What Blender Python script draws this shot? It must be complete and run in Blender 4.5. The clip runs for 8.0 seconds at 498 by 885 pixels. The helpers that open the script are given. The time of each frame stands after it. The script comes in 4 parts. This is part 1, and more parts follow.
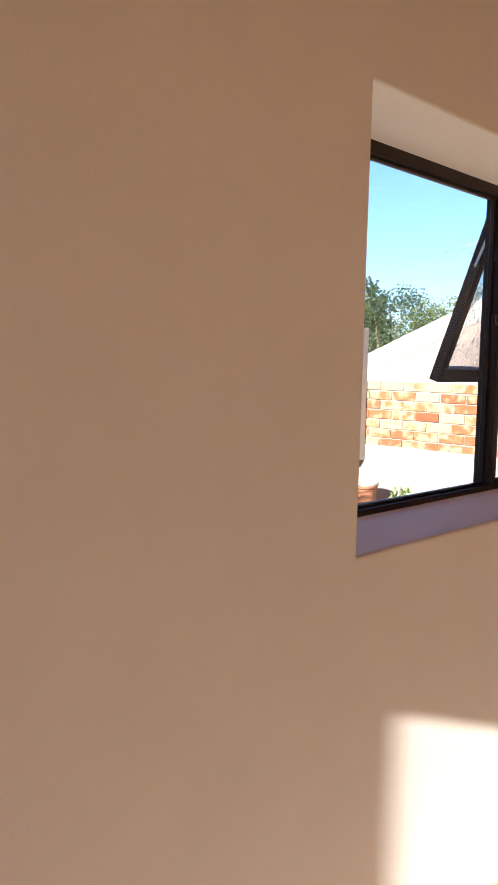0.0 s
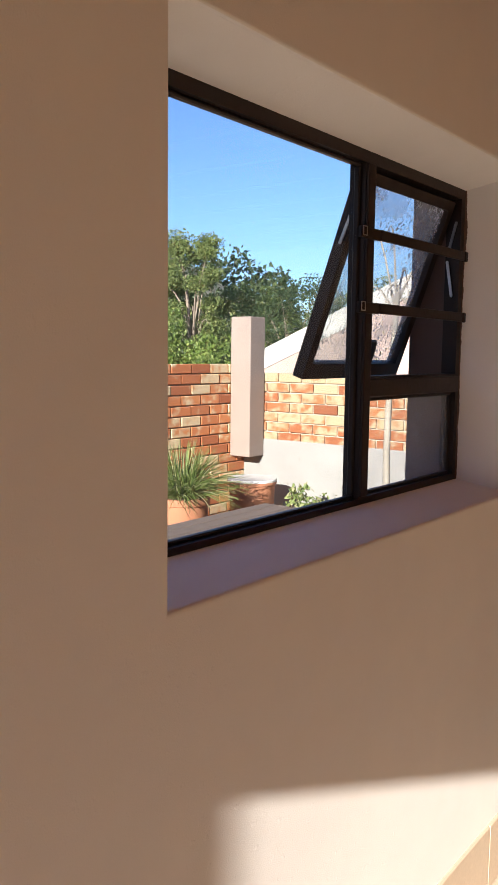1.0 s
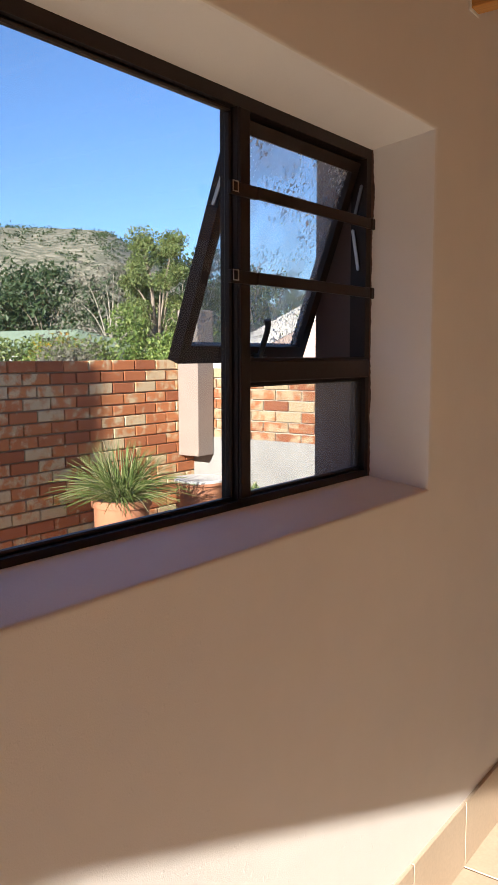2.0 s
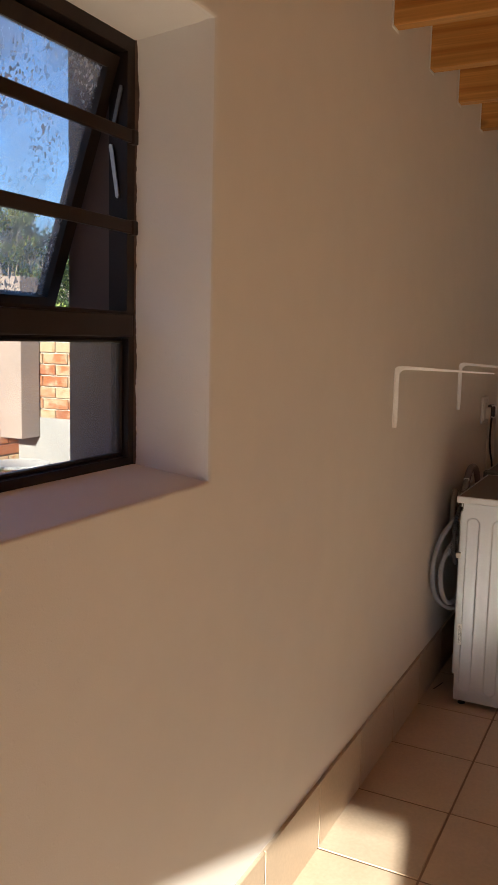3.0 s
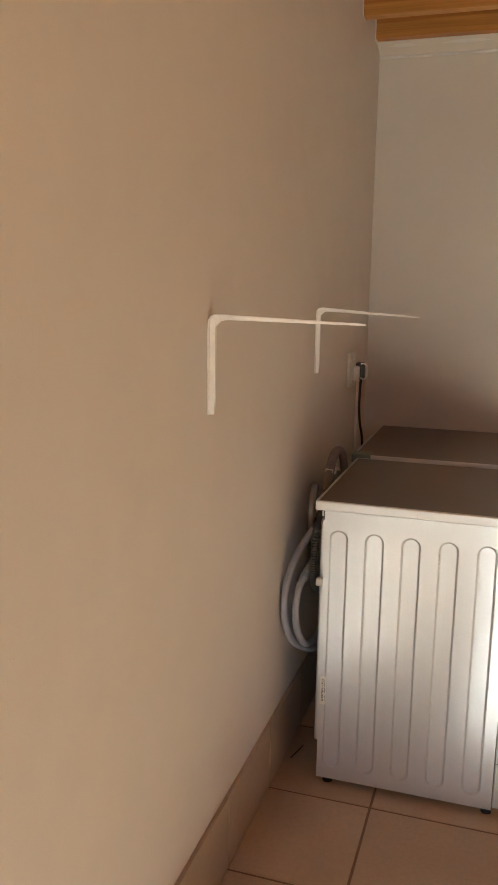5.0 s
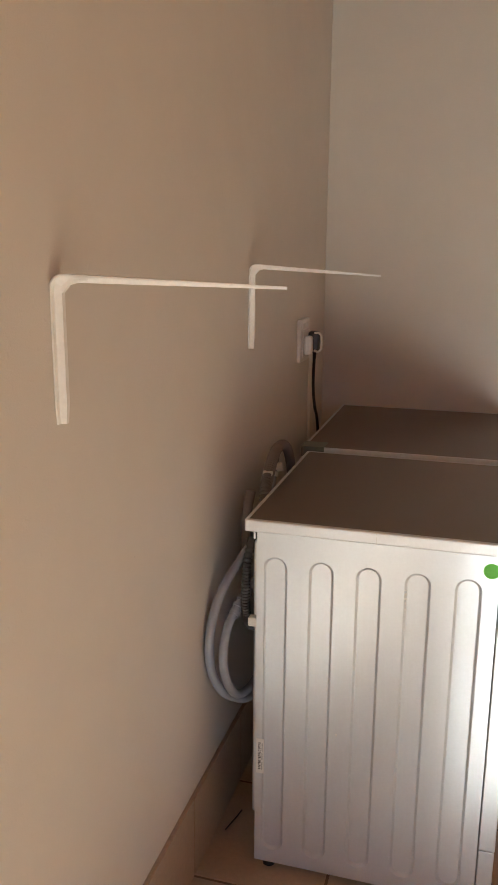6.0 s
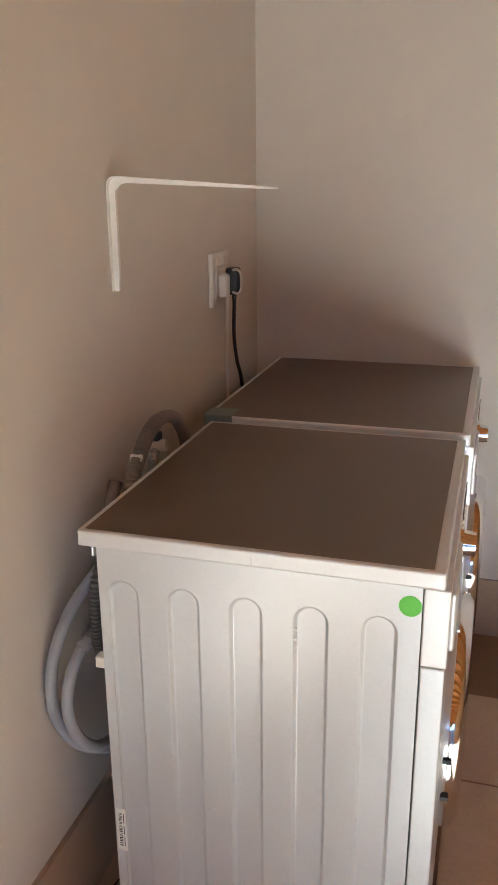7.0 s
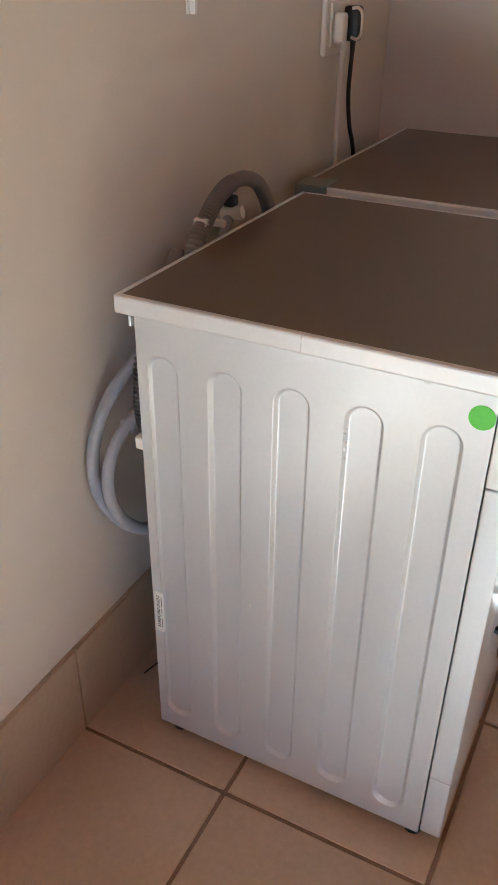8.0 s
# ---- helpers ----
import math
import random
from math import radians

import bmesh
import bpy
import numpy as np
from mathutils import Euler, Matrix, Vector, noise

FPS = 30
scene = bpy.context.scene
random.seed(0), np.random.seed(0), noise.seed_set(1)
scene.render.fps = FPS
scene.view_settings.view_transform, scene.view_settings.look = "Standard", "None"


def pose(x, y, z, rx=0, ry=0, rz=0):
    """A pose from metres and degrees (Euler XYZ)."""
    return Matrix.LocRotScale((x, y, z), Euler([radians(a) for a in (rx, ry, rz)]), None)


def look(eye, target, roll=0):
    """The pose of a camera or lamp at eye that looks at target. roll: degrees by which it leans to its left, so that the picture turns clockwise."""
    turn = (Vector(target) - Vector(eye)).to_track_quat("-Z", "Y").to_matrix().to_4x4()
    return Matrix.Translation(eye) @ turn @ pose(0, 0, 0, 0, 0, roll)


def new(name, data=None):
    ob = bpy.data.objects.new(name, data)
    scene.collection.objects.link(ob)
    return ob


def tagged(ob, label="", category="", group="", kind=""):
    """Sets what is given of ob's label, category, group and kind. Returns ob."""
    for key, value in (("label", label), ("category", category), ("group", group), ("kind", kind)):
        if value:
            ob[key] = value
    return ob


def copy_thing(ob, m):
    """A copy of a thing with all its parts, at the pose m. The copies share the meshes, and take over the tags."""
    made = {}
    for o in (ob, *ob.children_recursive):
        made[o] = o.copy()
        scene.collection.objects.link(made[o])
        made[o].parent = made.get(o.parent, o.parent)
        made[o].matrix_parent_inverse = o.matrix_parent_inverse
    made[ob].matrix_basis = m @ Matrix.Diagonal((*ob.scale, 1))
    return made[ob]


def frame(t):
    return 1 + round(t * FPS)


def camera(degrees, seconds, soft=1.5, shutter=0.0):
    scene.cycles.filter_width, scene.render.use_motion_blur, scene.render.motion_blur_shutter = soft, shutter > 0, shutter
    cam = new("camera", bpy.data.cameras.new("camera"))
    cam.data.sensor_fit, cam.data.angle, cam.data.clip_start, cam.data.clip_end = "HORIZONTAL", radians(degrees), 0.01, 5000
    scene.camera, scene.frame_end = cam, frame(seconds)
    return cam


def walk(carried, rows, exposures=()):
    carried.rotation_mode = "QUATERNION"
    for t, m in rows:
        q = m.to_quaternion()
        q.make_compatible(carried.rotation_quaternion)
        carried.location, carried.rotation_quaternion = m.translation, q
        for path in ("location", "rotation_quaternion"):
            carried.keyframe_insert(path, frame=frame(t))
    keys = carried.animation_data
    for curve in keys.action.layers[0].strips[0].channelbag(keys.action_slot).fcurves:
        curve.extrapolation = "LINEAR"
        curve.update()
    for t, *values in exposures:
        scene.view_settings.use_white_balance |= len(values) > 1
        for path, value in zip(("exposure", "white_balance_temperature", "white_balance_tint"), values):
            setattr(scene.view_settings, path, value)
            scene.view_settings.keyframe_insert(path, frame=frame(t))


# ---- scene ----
cam = camera(34.0, 8.0)
PATH = [
    (0, (0.888, 1.729, 1.521), (-0.48, 3.175, 1.326), 1.3),
    (0.5, (0.867, 1.922, 1.517), (-0.46, 3.404, 1.307), 1.1),
    (1, (0.794, 2.126, 1.537), (-0.418, 3.702, 1.322), 0.7),
    (1.2, (0.771, 2.185, 1.532), (-0.43, 3.772, 1.33), -0.1),
    (2.3, (0.829, 2.618, 1.485), (-0.299, 4.253, 1.248), 0.3),
    (2.5, (0.826, 2.719, 1.476), (-0.203, 4.416, 1.225), 0.9),
    (3, (0.783, 2.982, 1.443), (-0.108, 4.755, 1.19), 1.3),
    (3.5, (0.772, 3.247, 1.443), (-0.135, 5.005, 1.148), 1.0),
    (4, (0.726, 3.504, 1.441), (-0.188, 5.253, 1.121), 1.6),
    (4.5, (0.638, 3.764, 1.429), (-0.074, 5.602, 1.092), 1.1),
    (6, (0.562, 4.607, 1.402), (0.022, 6.475, 0.935), 0.4),
    (6.5, (0.591, 4.869, 1.385), (0.067, 6.732, 0.879), -0.3),
    (7, (0.683, 5.145, 1.346), (0.134, 6.97, 0.741), -0.5),
    (7.2, (0.688, 5.229, 1.305), (0.139, 6.987, 0.525), 0.1),
    (7.5, (0.673, 5.295, 1.258), (0.116, 6.965, 0.31), 1.2),
    (7.8, (0.692, 5.32, 1.256), (-0.017, 6.871, 0.212), 0.6),
    (8, (0.737, 5.323, 1.248), (-0.039, 6.844, 0.207), 0.6),
]
EXPOSURES = [(0.0, 2.08, 6700, 12), (1.0, 1.58, 6700, 12), (2.5, 1.62, 6750, 9), (3.5, 2.1, 6950, 5), (4.5, 2.5, 6750, 1), (6.0, 2.68, 6150, 2), (7.0, 3.06, 5650, 0), (8.0, 3.15, 5300, -2)]
walk(cam, [(t, look(eye, target, roll)) for t, eye, target, roll in PATH], EXPOSURES)

# ---- world and sun: low winter sun from behind, through a doorway and added openings of the unseen end wall ----
SUN_WAY = Vector((-0.22, 1.0, -0.383))
world = bpy.data.worlds.new("sky")
scene.world = world
world.use_nodes = True
wn = world.node_tree.nodes
sky = wn.new("ShaderNodeTexSky")
sky.sky_type = "NISHITA"
sky.sun_disc = False
sky.sun_elevation = math.atan2(0.383, 1.024)
sky.sun_rotation = math.atan2(0.22, -1.0)
sky.dust_density = 0.2
sky.ozone_density = 5.0
bg = wn["Background"]
bg.inputs["Strength"].default_value = 0.074
tint = wn.new("ShaderNodeMix")                          # clean, deep winter blue
tint.data_type, tint.blend_type = "RGBA", "MULTIPLY"
tint.inputs[0].default_value = 1.0
tint.inputs[7].default_value = (0.80, 0.87, 1.05, 1)
world.node_tree.links.new(sky.outputs["Color"], tint.inputs[6])
world.node_tree.links.new(tint.outputs[2], bg.inputs["Color"])
sun = new("sun", bpy.data.lights.new("sun", "SUN"))
sun.data.energy, sun.data.angle, sun.data.color = 5.0, radians(0.55), (1.0, 0.98, 0.945)
sun.matrix_world = look((4, -14, 6), Vector((4, -14, 6)) + SUN_WAY)


# ---- materials ----
def nodes_of(name):
    m = bpy.data.materials.new(name)
    m.use_nodes = True
    nt = m.node_tree
    return m, nt, nt.nodes, nt.links, nt.nodes["Principled BSDF"]


def coords(nt, space, stretch=(1, 1, 1), shuffle=False):
    """A vector for textures: world place or object place, stretched; shuffle moves it object by object."""
    n, l = nt.nodes, nt.links
    if space == "world":
        src = n.new("ShaderNodeNewGeometry").outputs["Position"]
    else:
        src = n.new("ShaderNodeTexCoord").outputs["Object"]
    if shuffle:
        info = n.new("ShaderNodeObjectInfo")
        mul = n.new("ShaderNodeMath")
        mul.operation = "MULTIPLY"
        mul.inputs[1].default_value = 37.0
        l.new(info.outputs["Random"], mul.inputs[0])
        add = n.new("ShaderNodeVectorMath")
        add.operation = "ADD"
        l.new(src, add.inputs[0])
        l.new(mul.outputs[0], add.inputs[1])
        src = add.outputs[0]
    mp = n.new("ShaderNodeMapping")
    mp.inputs["Scale"].default_value = stretch
    l.new(src, mp.inputs["Vector"])
    return mp.outputs["Vector"]


def noise_tex(nt, vec, scale, detail=4.0, rough=0.55, distort=0.0):
    t = nt.nodes.new("ShaderNodeTexNoise")
    t.inputs["Scale"].default_value = scale
    t.inputs["Detail"].default_value = detail
    t.inputs["Roughness"].default_value = rough
    t.inputs["Distortion"].default_value = distort
    nt.links.new(vec, t.inputs["Vector"])
    return t.outputs["Fac"]


def ramp(nt, fac, stops, smooth=False):
    r = nt.nodes.new("ShaderNodeValToRGB")
    e = r.color_ramp.elements
    while len(e) < len(stops):
        e.new(0.5)
    for el, (p, c) in zip(e, stops):
        el.position = p
        el.color = (*c, 1) if len(c) == 3 else c
    if smooth:
        r.color_ramp.interpolation = "EASE"
    nt.links.new(fac, r.inputs["Fac"])
    return r.outputs["Color"]


def grey(a, b):
    return [(a, (0, 0, 0)), (b, (1, 1, 1))]


def mix(nt, fac, a, b, kind="MIX"):
    m = nt.nodes.new("ShaderNodeMix")
    m.data_type, m.blend_type = "RGBA", kind
    for socket, v in ((m.inputs[0], fac), (m.inputs[6], a), (m.inputs[7], b)):
        if isinstance(v, (int, float)):
            socket.default_value = v
        elif isinstance(v, tuple):
            socket.default_value = (*v, 1)
        else:
            nt.links.new(v, socket)
    return m.outputs[2]


def bump(nt, bsdf, height, strength, distance):
    b = nt.nodes.new("ShaderNodeBump")
    b.inputs["Strength"].default_value = strength
    b.inputs["Distance"].default_value = distance
    nt.links.new(height, b.inputs["Height"])
    nt.links.new(b.outputs["Normal"], bsdf.inputs["Normal"])


def surface(name, base, rough=0.6, metal=0.0, large=(1.5, 0.06), fine=(40, 0.04), relief=(120, 0.15, 0.001), space="world",
            stretch=(1, 1, 1), shuffle=False, spec=0.5, coat=0.0):
    """A surface with variation at two scales, in brightness and roughness, and fine relief."""
    m, nt, n, l, p = nodes_of(name)
    v = coords(nt, space, stretch, shuffle)
    big, small = noise_tex(nt, v, large[0]), noise_tex(nt, v, fine[0])
    lo, hi = 1 - large[1], 1 + large[1]
    col = mix(nt, 1.0, base, ramp(nt, big, [(0.3, (lo, lo, lo)), (0.7, (hi, hi, hi))]), "MULTIPLY")
    lo, hi = 1 - fine[1], 1 + fine[1]
    col = mix(nt, 1.0, col, ramp(nt, small, [(0.3, (lo, lo, lo)), (0.7, (hi, hi, hi))]), "MULTIPLY")
    l.new(col, p.inputs["Base Color"])
    r0, r1 = max(rough - 0.06, 0.02), min(rough + 0.06, 1)
    l.new(ramp(nt, small, [(0.3, (r0, r0, r0)), (0.7, (r1, r1, r1))]), p.inputs["Roughness"])
    p.inputs["Metallic"].default_value = metal
    p.inputs["Specular IOR Level"].default_value = spec
    p.inputs["Coat Weight"].default_value = coat
    if relief:
        bump(nt, p, noise_tex(nt, v, relief[0], 3), relief[1], relief[2])
    return m


def wall_paint(name, base):
    """Rolled emulsion on hand-floated plaster: soft waves, roller stipple, a few pits and scuffs."""
    m, nt, n, l, p = nodes_of(name)
    v = coords(nt, "world")
    big, mid, small = noise_tex(nt, v, 0.9), noise_tex(nt, v, 7, 5), noise_tex(nt, v, 420, 2)
    col = mix(nt, 1.0, base, ramp(nt, big, [(0.3, (0.95, 0.95, 0.96)), (0.7, (1.03, 1.02, 1.0))]), "MULTIPLY")
    col = mix(nt, 1.0, col, ramp(nt, mid, [(0.35, (0.985, 0.985, 0.985)), (0.65, (1.01, 1.01, 1.01))]), "MULTIPLY")
    specks = n.new("ShaderNodeTexVoronoi")
    specks.inputs["Scale"].default_value = 5.0
    l.new(v, specks.inputs["Vector"])
    dot = ramp(nt, specks.outputs["Distance"], [(0.0, (0.45, 0.4, 0.36)), (0.013, (1, 1, 1))])
    col = mix(nt, 0.7, col, dot, "MULTIPLY")
    l.new(col, p.inputs["Base Color"])
    p.inputs["Roughness"].default_value = 0.62
    p.inputs["Specular IOR Level"].default_value = 0.35
    blobs = ramp(nt, noise_tex(nt, v, 55, 2), grey(0.62, 0.75))
    h = mix(nt, 0.75, mid, small)
    h = mix(nt, 0.4, h, blobs)
    bump(nt, p, h, 0.28, 0.003)
    return m


def pine(name):
    """Oiled pine, grain along x, with knots."""
    m, nt, n, l, p = nodes_of(name)
    v = coords(nt, "world", (0.9, 11, 11))
    warp = noise_tex(nt, v, 1.2, 3, 0.5, 1.2)
    rings = n.new("ShaderNodeTexWave")
    rings.wave_type, rings.bands_direction = "BANDS", "Z"
    rings.inputs["Scale"].default_value = 0.42
    rings.inputs["Distortion"].default_value = 3.5
    rings.inputs["Detail"].default_value = 3.0
    rings.inputs["Detail Scale"].default_value = 0.6
    l.new(v, rings.inputs["Vector"])
    fibres = noise_tex(nt, coords(nt, "world", (3, 160, 160)), 1.0, 3)
    col = ramp(nt, rings.outputs["Fac"], [(0.0, (0.58, 0.28, 0.08)), (0.6, (0.64, 0.33, 0.10)), (1.0, (0.50, 0.21, 0.055))])
    col = mix(nt, 1.0, col, ramp(nt, warp, [(0.3, (0.82, 0.78, 0.72)), (0.7, (1.08, 1.05, 1.0))]), "MULTIPLY")
    col = mix(nt, 1.0, col, ramp(nt, fibres, [(0.35, (0.86, 0.84, 0.8)), (0.65, (1.05, 1.05, 1.05))]), "MULTIPLY")
    knots = n.new("ShaderNodeTexVoronoi")
    knots.inputs["Scale"].default_value = 1.0
    l.new(coords(nt, "world", (2.4, 7, 7)), knots.inputs["Vector"])
    col = mix(nt, ramp(nt, knots.outputs["Distance"], [(0.0, (0.9, 0.9, 0.9)), (0.1, (0.5, 0.5, 0.5)), (0.15, (0, 0, 0))]), col, (0.13, 0.045, 0.015))
    l.new(col, p.inputs["Base Color"])
    p.inputs["Roughness"].default_value = 0.48
    bump(nt, p, fibres, 0.25, 0.001)
    return m


def tile_glaze(name, base, dark):
    m, nt, n, l, p = nodes_of(name)
    v = coords(nt, "object", (1, 1, 1), True)
    cloud, fine = noise_tex(nt, v, 5, 5, 0.6), noise_tex(nt, v, 90, 3)
    col = mix(nt, ramp(nt, cloud, grey(0.3, 0.72)), dark, base)
    col = mix(nt, 1.0, col, ramp(nt, fine, [(0.3, (0.94, 0.93, 0.92)), (0.7, (1.04, 1.04, 1.04))]), "MULTIPLY")
    info = n.new("ShaderNodeObjectInfo")
    col = mix(nt, 1.0, col, ramp(nt, info.outputs["Random"], [(0.0, (0.95, 0.95, 0.95)), (1.0, (1.04, 1.03, 1.02))]), "MULTIPLY")
    l.new(col, p.inputs["Base Color"])
    l.new(ramp(nt, cloud, [(0.3, (0.30, 0.30, 0.30)), (0.7, (0.42, 0.42, 0.42))]), p.inputs["Roughness"])
    p.inputs["Specular IOR Level"].default_value = 0.4
    bump(nt, p, mix(nt, 0.3, cloud, fine), 0.12, 0.002)
    return m


def brick_clay(name, pale, gain):
    """Fired face brick, orange to dark red, flashed with cream at edges and in blotches; pale: how much cream."""
    m, nt, n, l, p = nodes_of(name)
    info = n.new("ShaderNodeObjectInfo")
    v = coords(nt, "object", (1, 1, 1), True)
    blot, fine = noise_tex(nt, v, 13, 4, 0.6), noise_tex(nt, v, 110, 3)
    body = ramp(nt, info.outputs["Random"], [(0.0, (0.25, 0.075, 0.03)), (0.4, (0.38, 0.125, 0.045)), (0.8, (0.42, 0.165, 0.06)), (1.0, (0.42, 0.22, 0.10))])
    shift = n.new("ShaderNodeMath")
    shift.operation = "MULTIPLY_ADD"
    shift.inputs[1].default_value, shift.inputs[2].default_value = 0.32, pale - 0.16
    l.new(info.outputs["Random"], shift.inputs[0])
    total = n.new("ShaderNodeMath")
    total.operation = "ADD"
    l.new(blot, total.inputs[0])
    l.new(shift.outputs[0], total.inputs[1])
    col = mix(nt, ramp(nt, total.outputs[0], grey(0.66, 0.80)), body, (0.46, 0.345, 0.21))
    col = mix(nt, 1.0, col, (gain, gain, gain), "MULTIPLY")
    col = mix(nt, 1.0, col, ramp(nt, fine, [(0.3, (0.82, 0.8, 0.78)), (0.7, (1.08, 1.08, 1.08))]), "MULTIPLY")
    l.new(col, p.inputs["Base Color"])
    p.inputs["Roughness"].default_value = 0.88
    bump(nt, p, mix(nt, 0.5, fine, blot), 0.5, 0.004)
    return m


def glass(name, haze, spots=2.2):
    """Window glass: clear, with a gloss that grows at a slant, and dust and dried drops."""
    m, nt, n, l, p = nodes_of(name)
    n.remove(p)
    out = n["Material Output"]
    clear, shine, dust = n.new("ShaderNodeBsdfTransparent"), n.new("ShaderNodeBsdfGlossy"), n.new("ShaderNodeBsdfDiffuse")
    clear.inputs["Color"].default_value = (0.95, 0.97, 0.96, 1)
    shine.inputs["Roughness"].default_value = 0.02
    dust.inputs["Color"].default_value = (0.72, 0.72, 0.72, 1)
    slant = n.new("ShaderNodeLayerWeight")
    fres = ramp(nt, slant.outputs["Facing"], [(0.0, (0.035, 0.035, 0.035)), (0.55, (0.05, 0.05, 0.05)), (0.8, (0.16, 0.16, 0.16)), (1.0, (0.8, 0.8, 0.8))])
    v = coords(nt, "world")
    cloud = ramp(nt, noise_tex(nt, v, 6, 5), [(0.35, (haze * 0.35,) * 3), (0.75, (haze,) * 3)])
    drops = noise_tex(nt, coords(nt, "world", (1, 1, 0.7)), 130, 3, 0.6)
    spot = ramp(nt, drops, [(0.56, (0, 0, 0)), (0.64, (haze * spots,) * 3)])
    where = ramp(nt, noise_tex(nt, v, 9, 3), grey(0.44, 0.60))
    amount = mix(nt, 1.0, cloud, mix(nt, 1.0, spot, where, "MULTIPLY"), "ADD")
    a, b = n.new("ShaderNodeMixShader"), n.new("ShaderNodeMixShader")
    l.new(fres, a.inputs[0])
    l.new(clear.outputs[0], a.inputs[1])
    l.new(shine.outputs[0], a.inputs[2])
    l.new(amount, b.inputs[0])
    l.new(a.outputs[0], b.inputs[1])
    through_dust, film = n.new("ShaderNodeBsdfTranslucent"), n.new("ShaderNodeMixShader")
    through_dust.inputs["Color"].default_value = (0.72, 0.72, 0.72, 1)
    film.inputs[0].default_value = 0.5
    l.new(dust.outputs[0], film.inputs[1])
    l.new(through_dust.outputs[0], film.inputs[2])
    l.new(film.outputs[0], b.inputs[2])
    l.new(b.outputs[0], out.inputs["Surface"])
    return m


def foliage(name, dark, light, tip=None):
    m, nt, n, l, p = nodes_of(name)
    geo = n.new("ShaderNodeNewGeometry")
    col = ramp(nt, geo.outputs["Random Per Island"], [(0.0, dark), (0.7, light), (1.0, tip or light)])
    big = noise_tex(nt, coords(nt, "world"), 1.1, 3)
    col = mix(nt, 1.0, col, ramp(nt, big, [(0.3, (0.7, 0.75, 0.7)), (0.7, (1.2, 1.15, 1.1))]), "MULTIPLY")
    l.new(col, p.inputs["Base Color"])
    p.inputs["Roughness"].default_value = 0.55
    p.inputs["Subsurface Weight"].default_value = 0.0
    thin, both = n.new("ShaderNodeBsdfTranslucent"), n.new("ShaderNodeMixShader")
    l.new(col, thin.inputs["Color"])
    both.inputs[0].default_value = 0.3
    l.new(p.outputs[0], both.inputs[1])
    l.new(thin.outputs[0], both.inputs[2])
    l.new(both.outputs[0], n["Material Output"].inputs["Surface"])
    return m


def blotchy(name, stops, scale, rough=0.9, relief=0.0, space="world", detail=6, drips=False):
    m, nt, n, l, p = nodes_of(name)
    v = coords(nt, space)
    f = noise_tex(nt, v, scale, detail, 0.65)
    col = ramp(nt, f, stops)
    if drips:                                           # small dark pocks and drip marks
        pock = n.new("ShaderNodeTexVoronoi")
        pock.inputs["Scale"].default_value = 9.0
        l.new(coords(nt, space, (1.6, 1.6, 0.8)), pock.inputs["Vector"])
        col = mix(nt, 0.85, col, ramp(nt, pock.outputs["Distance"], [(0.05, (0.35, 0.33, 0.31)), (0.13, (1, 1, 1))]), "MULTIPLY")
    l.new(col, p.inputs["Base Color"])
    p.inputs["Roughness"].default_value = rough
    if relief:
        bump(nt, p, f, 0.6, relief)
    return m


WALL = wall_paint("cream_wall_paint", (0.79, 0.745, 0.685))
# ochre chosen for the unseen walls so that their bounce is warmer
WALL_WARM_BOUNCE = wall_paint("ochre_bounce_tint", (0.56, 0.37, 0.18))
REVEAL = wall_paint("white_reveal_paint", (0.85, 0.83, 0.81))
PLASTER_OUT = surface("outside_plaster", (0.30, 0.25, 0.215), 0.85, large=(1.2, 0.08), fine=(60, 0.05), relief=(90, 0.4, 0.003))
# outer jamb: plaster with its shade mixed into a dark brown base
PLASTER_JAMB_SHADED = surface("shaded_jamb_plaster", (0.12, 0.077, 0.064), 0.85, large=(3, 0.08), fine=(60, 0.05), relief=(90, 0.4, 0.003))
PLASTER_POST = surface("pinkish_post_plaster", (0.25, 0.19, 0.16), 0.85, large=(4, 0.08), fine=(60, 0.06), relief=(90, 0.4, 0.003))
PLASTER_STAINED = blotchy("stained_plaster", [(0.2, (0.16, 0.147, 0.135)), (0.33, (0.235, 0.222, 0.21)), (0.75, (0.29, 0.272, 0.255))], 7, 0.9, 0.004, drips=True)
PINE = pine("oiled_pine")
TILE = tile_glaze("tan_floor_tile", (0.62, 0.50, 0.37), (0.55, 0.425, 0.305))
SKIRT = tile_glaze("tan_skirting_tile", (0.55, 0.435, 0.315), (0.49, 0.375, 0.265))
GROUT = surface("grout", (0.26, 0.175, 0.12), 0.9, fine=(200, 0.15), relief=(300, 0.4, 0.001))
GROUT_PALE = surface("pale_grout", (0.52, 0.42, 0.33), 0.9, fine=(200, 0.12), relief=(300, 0.4, 0.001))
FRAME_PAINT = surface("dark_brown_frame_paint", (0.022, 0.013, 0.010), 0.45, large=(8, 0.15), fine=(90, 0.12), relief=(160, 0.2, 0.0008), space="object", spec=0.3)
PAINT_SMEAR = surface("smeared_brown_paint", (0.11, 0.062, 0.045), 0.6, large=(20, 0.2), fine=(120, 0.15), space="object")
SASH_PAINT = surface("weathered_sash_paint", (0.030, 0.019, 0.015), 0.5, large=(14, 0.35), fine=(70, 0.3), relief=None, space="object", spec=0.3, stretch=(1, 1, 0.35))
GLASS_CLEAR = glass("window_glass", 0.016)
GLASS_DUSTY = glass("lightly_dusty_glass", 0.20, 0.35)
GLASS_DIRTY = glass("dusty_window_glass", 0.42)
STEEL_DARK = surface("tarnished_steel", (0.22, 0.215, 0.21), 0.45, 0.9, fine=(80, 0.2), space="object")
STEEL = surface("dull_steel", (0.55, 0.54, 0.52), 0.38, 1.0, fine=(80, 0.12), space="object")
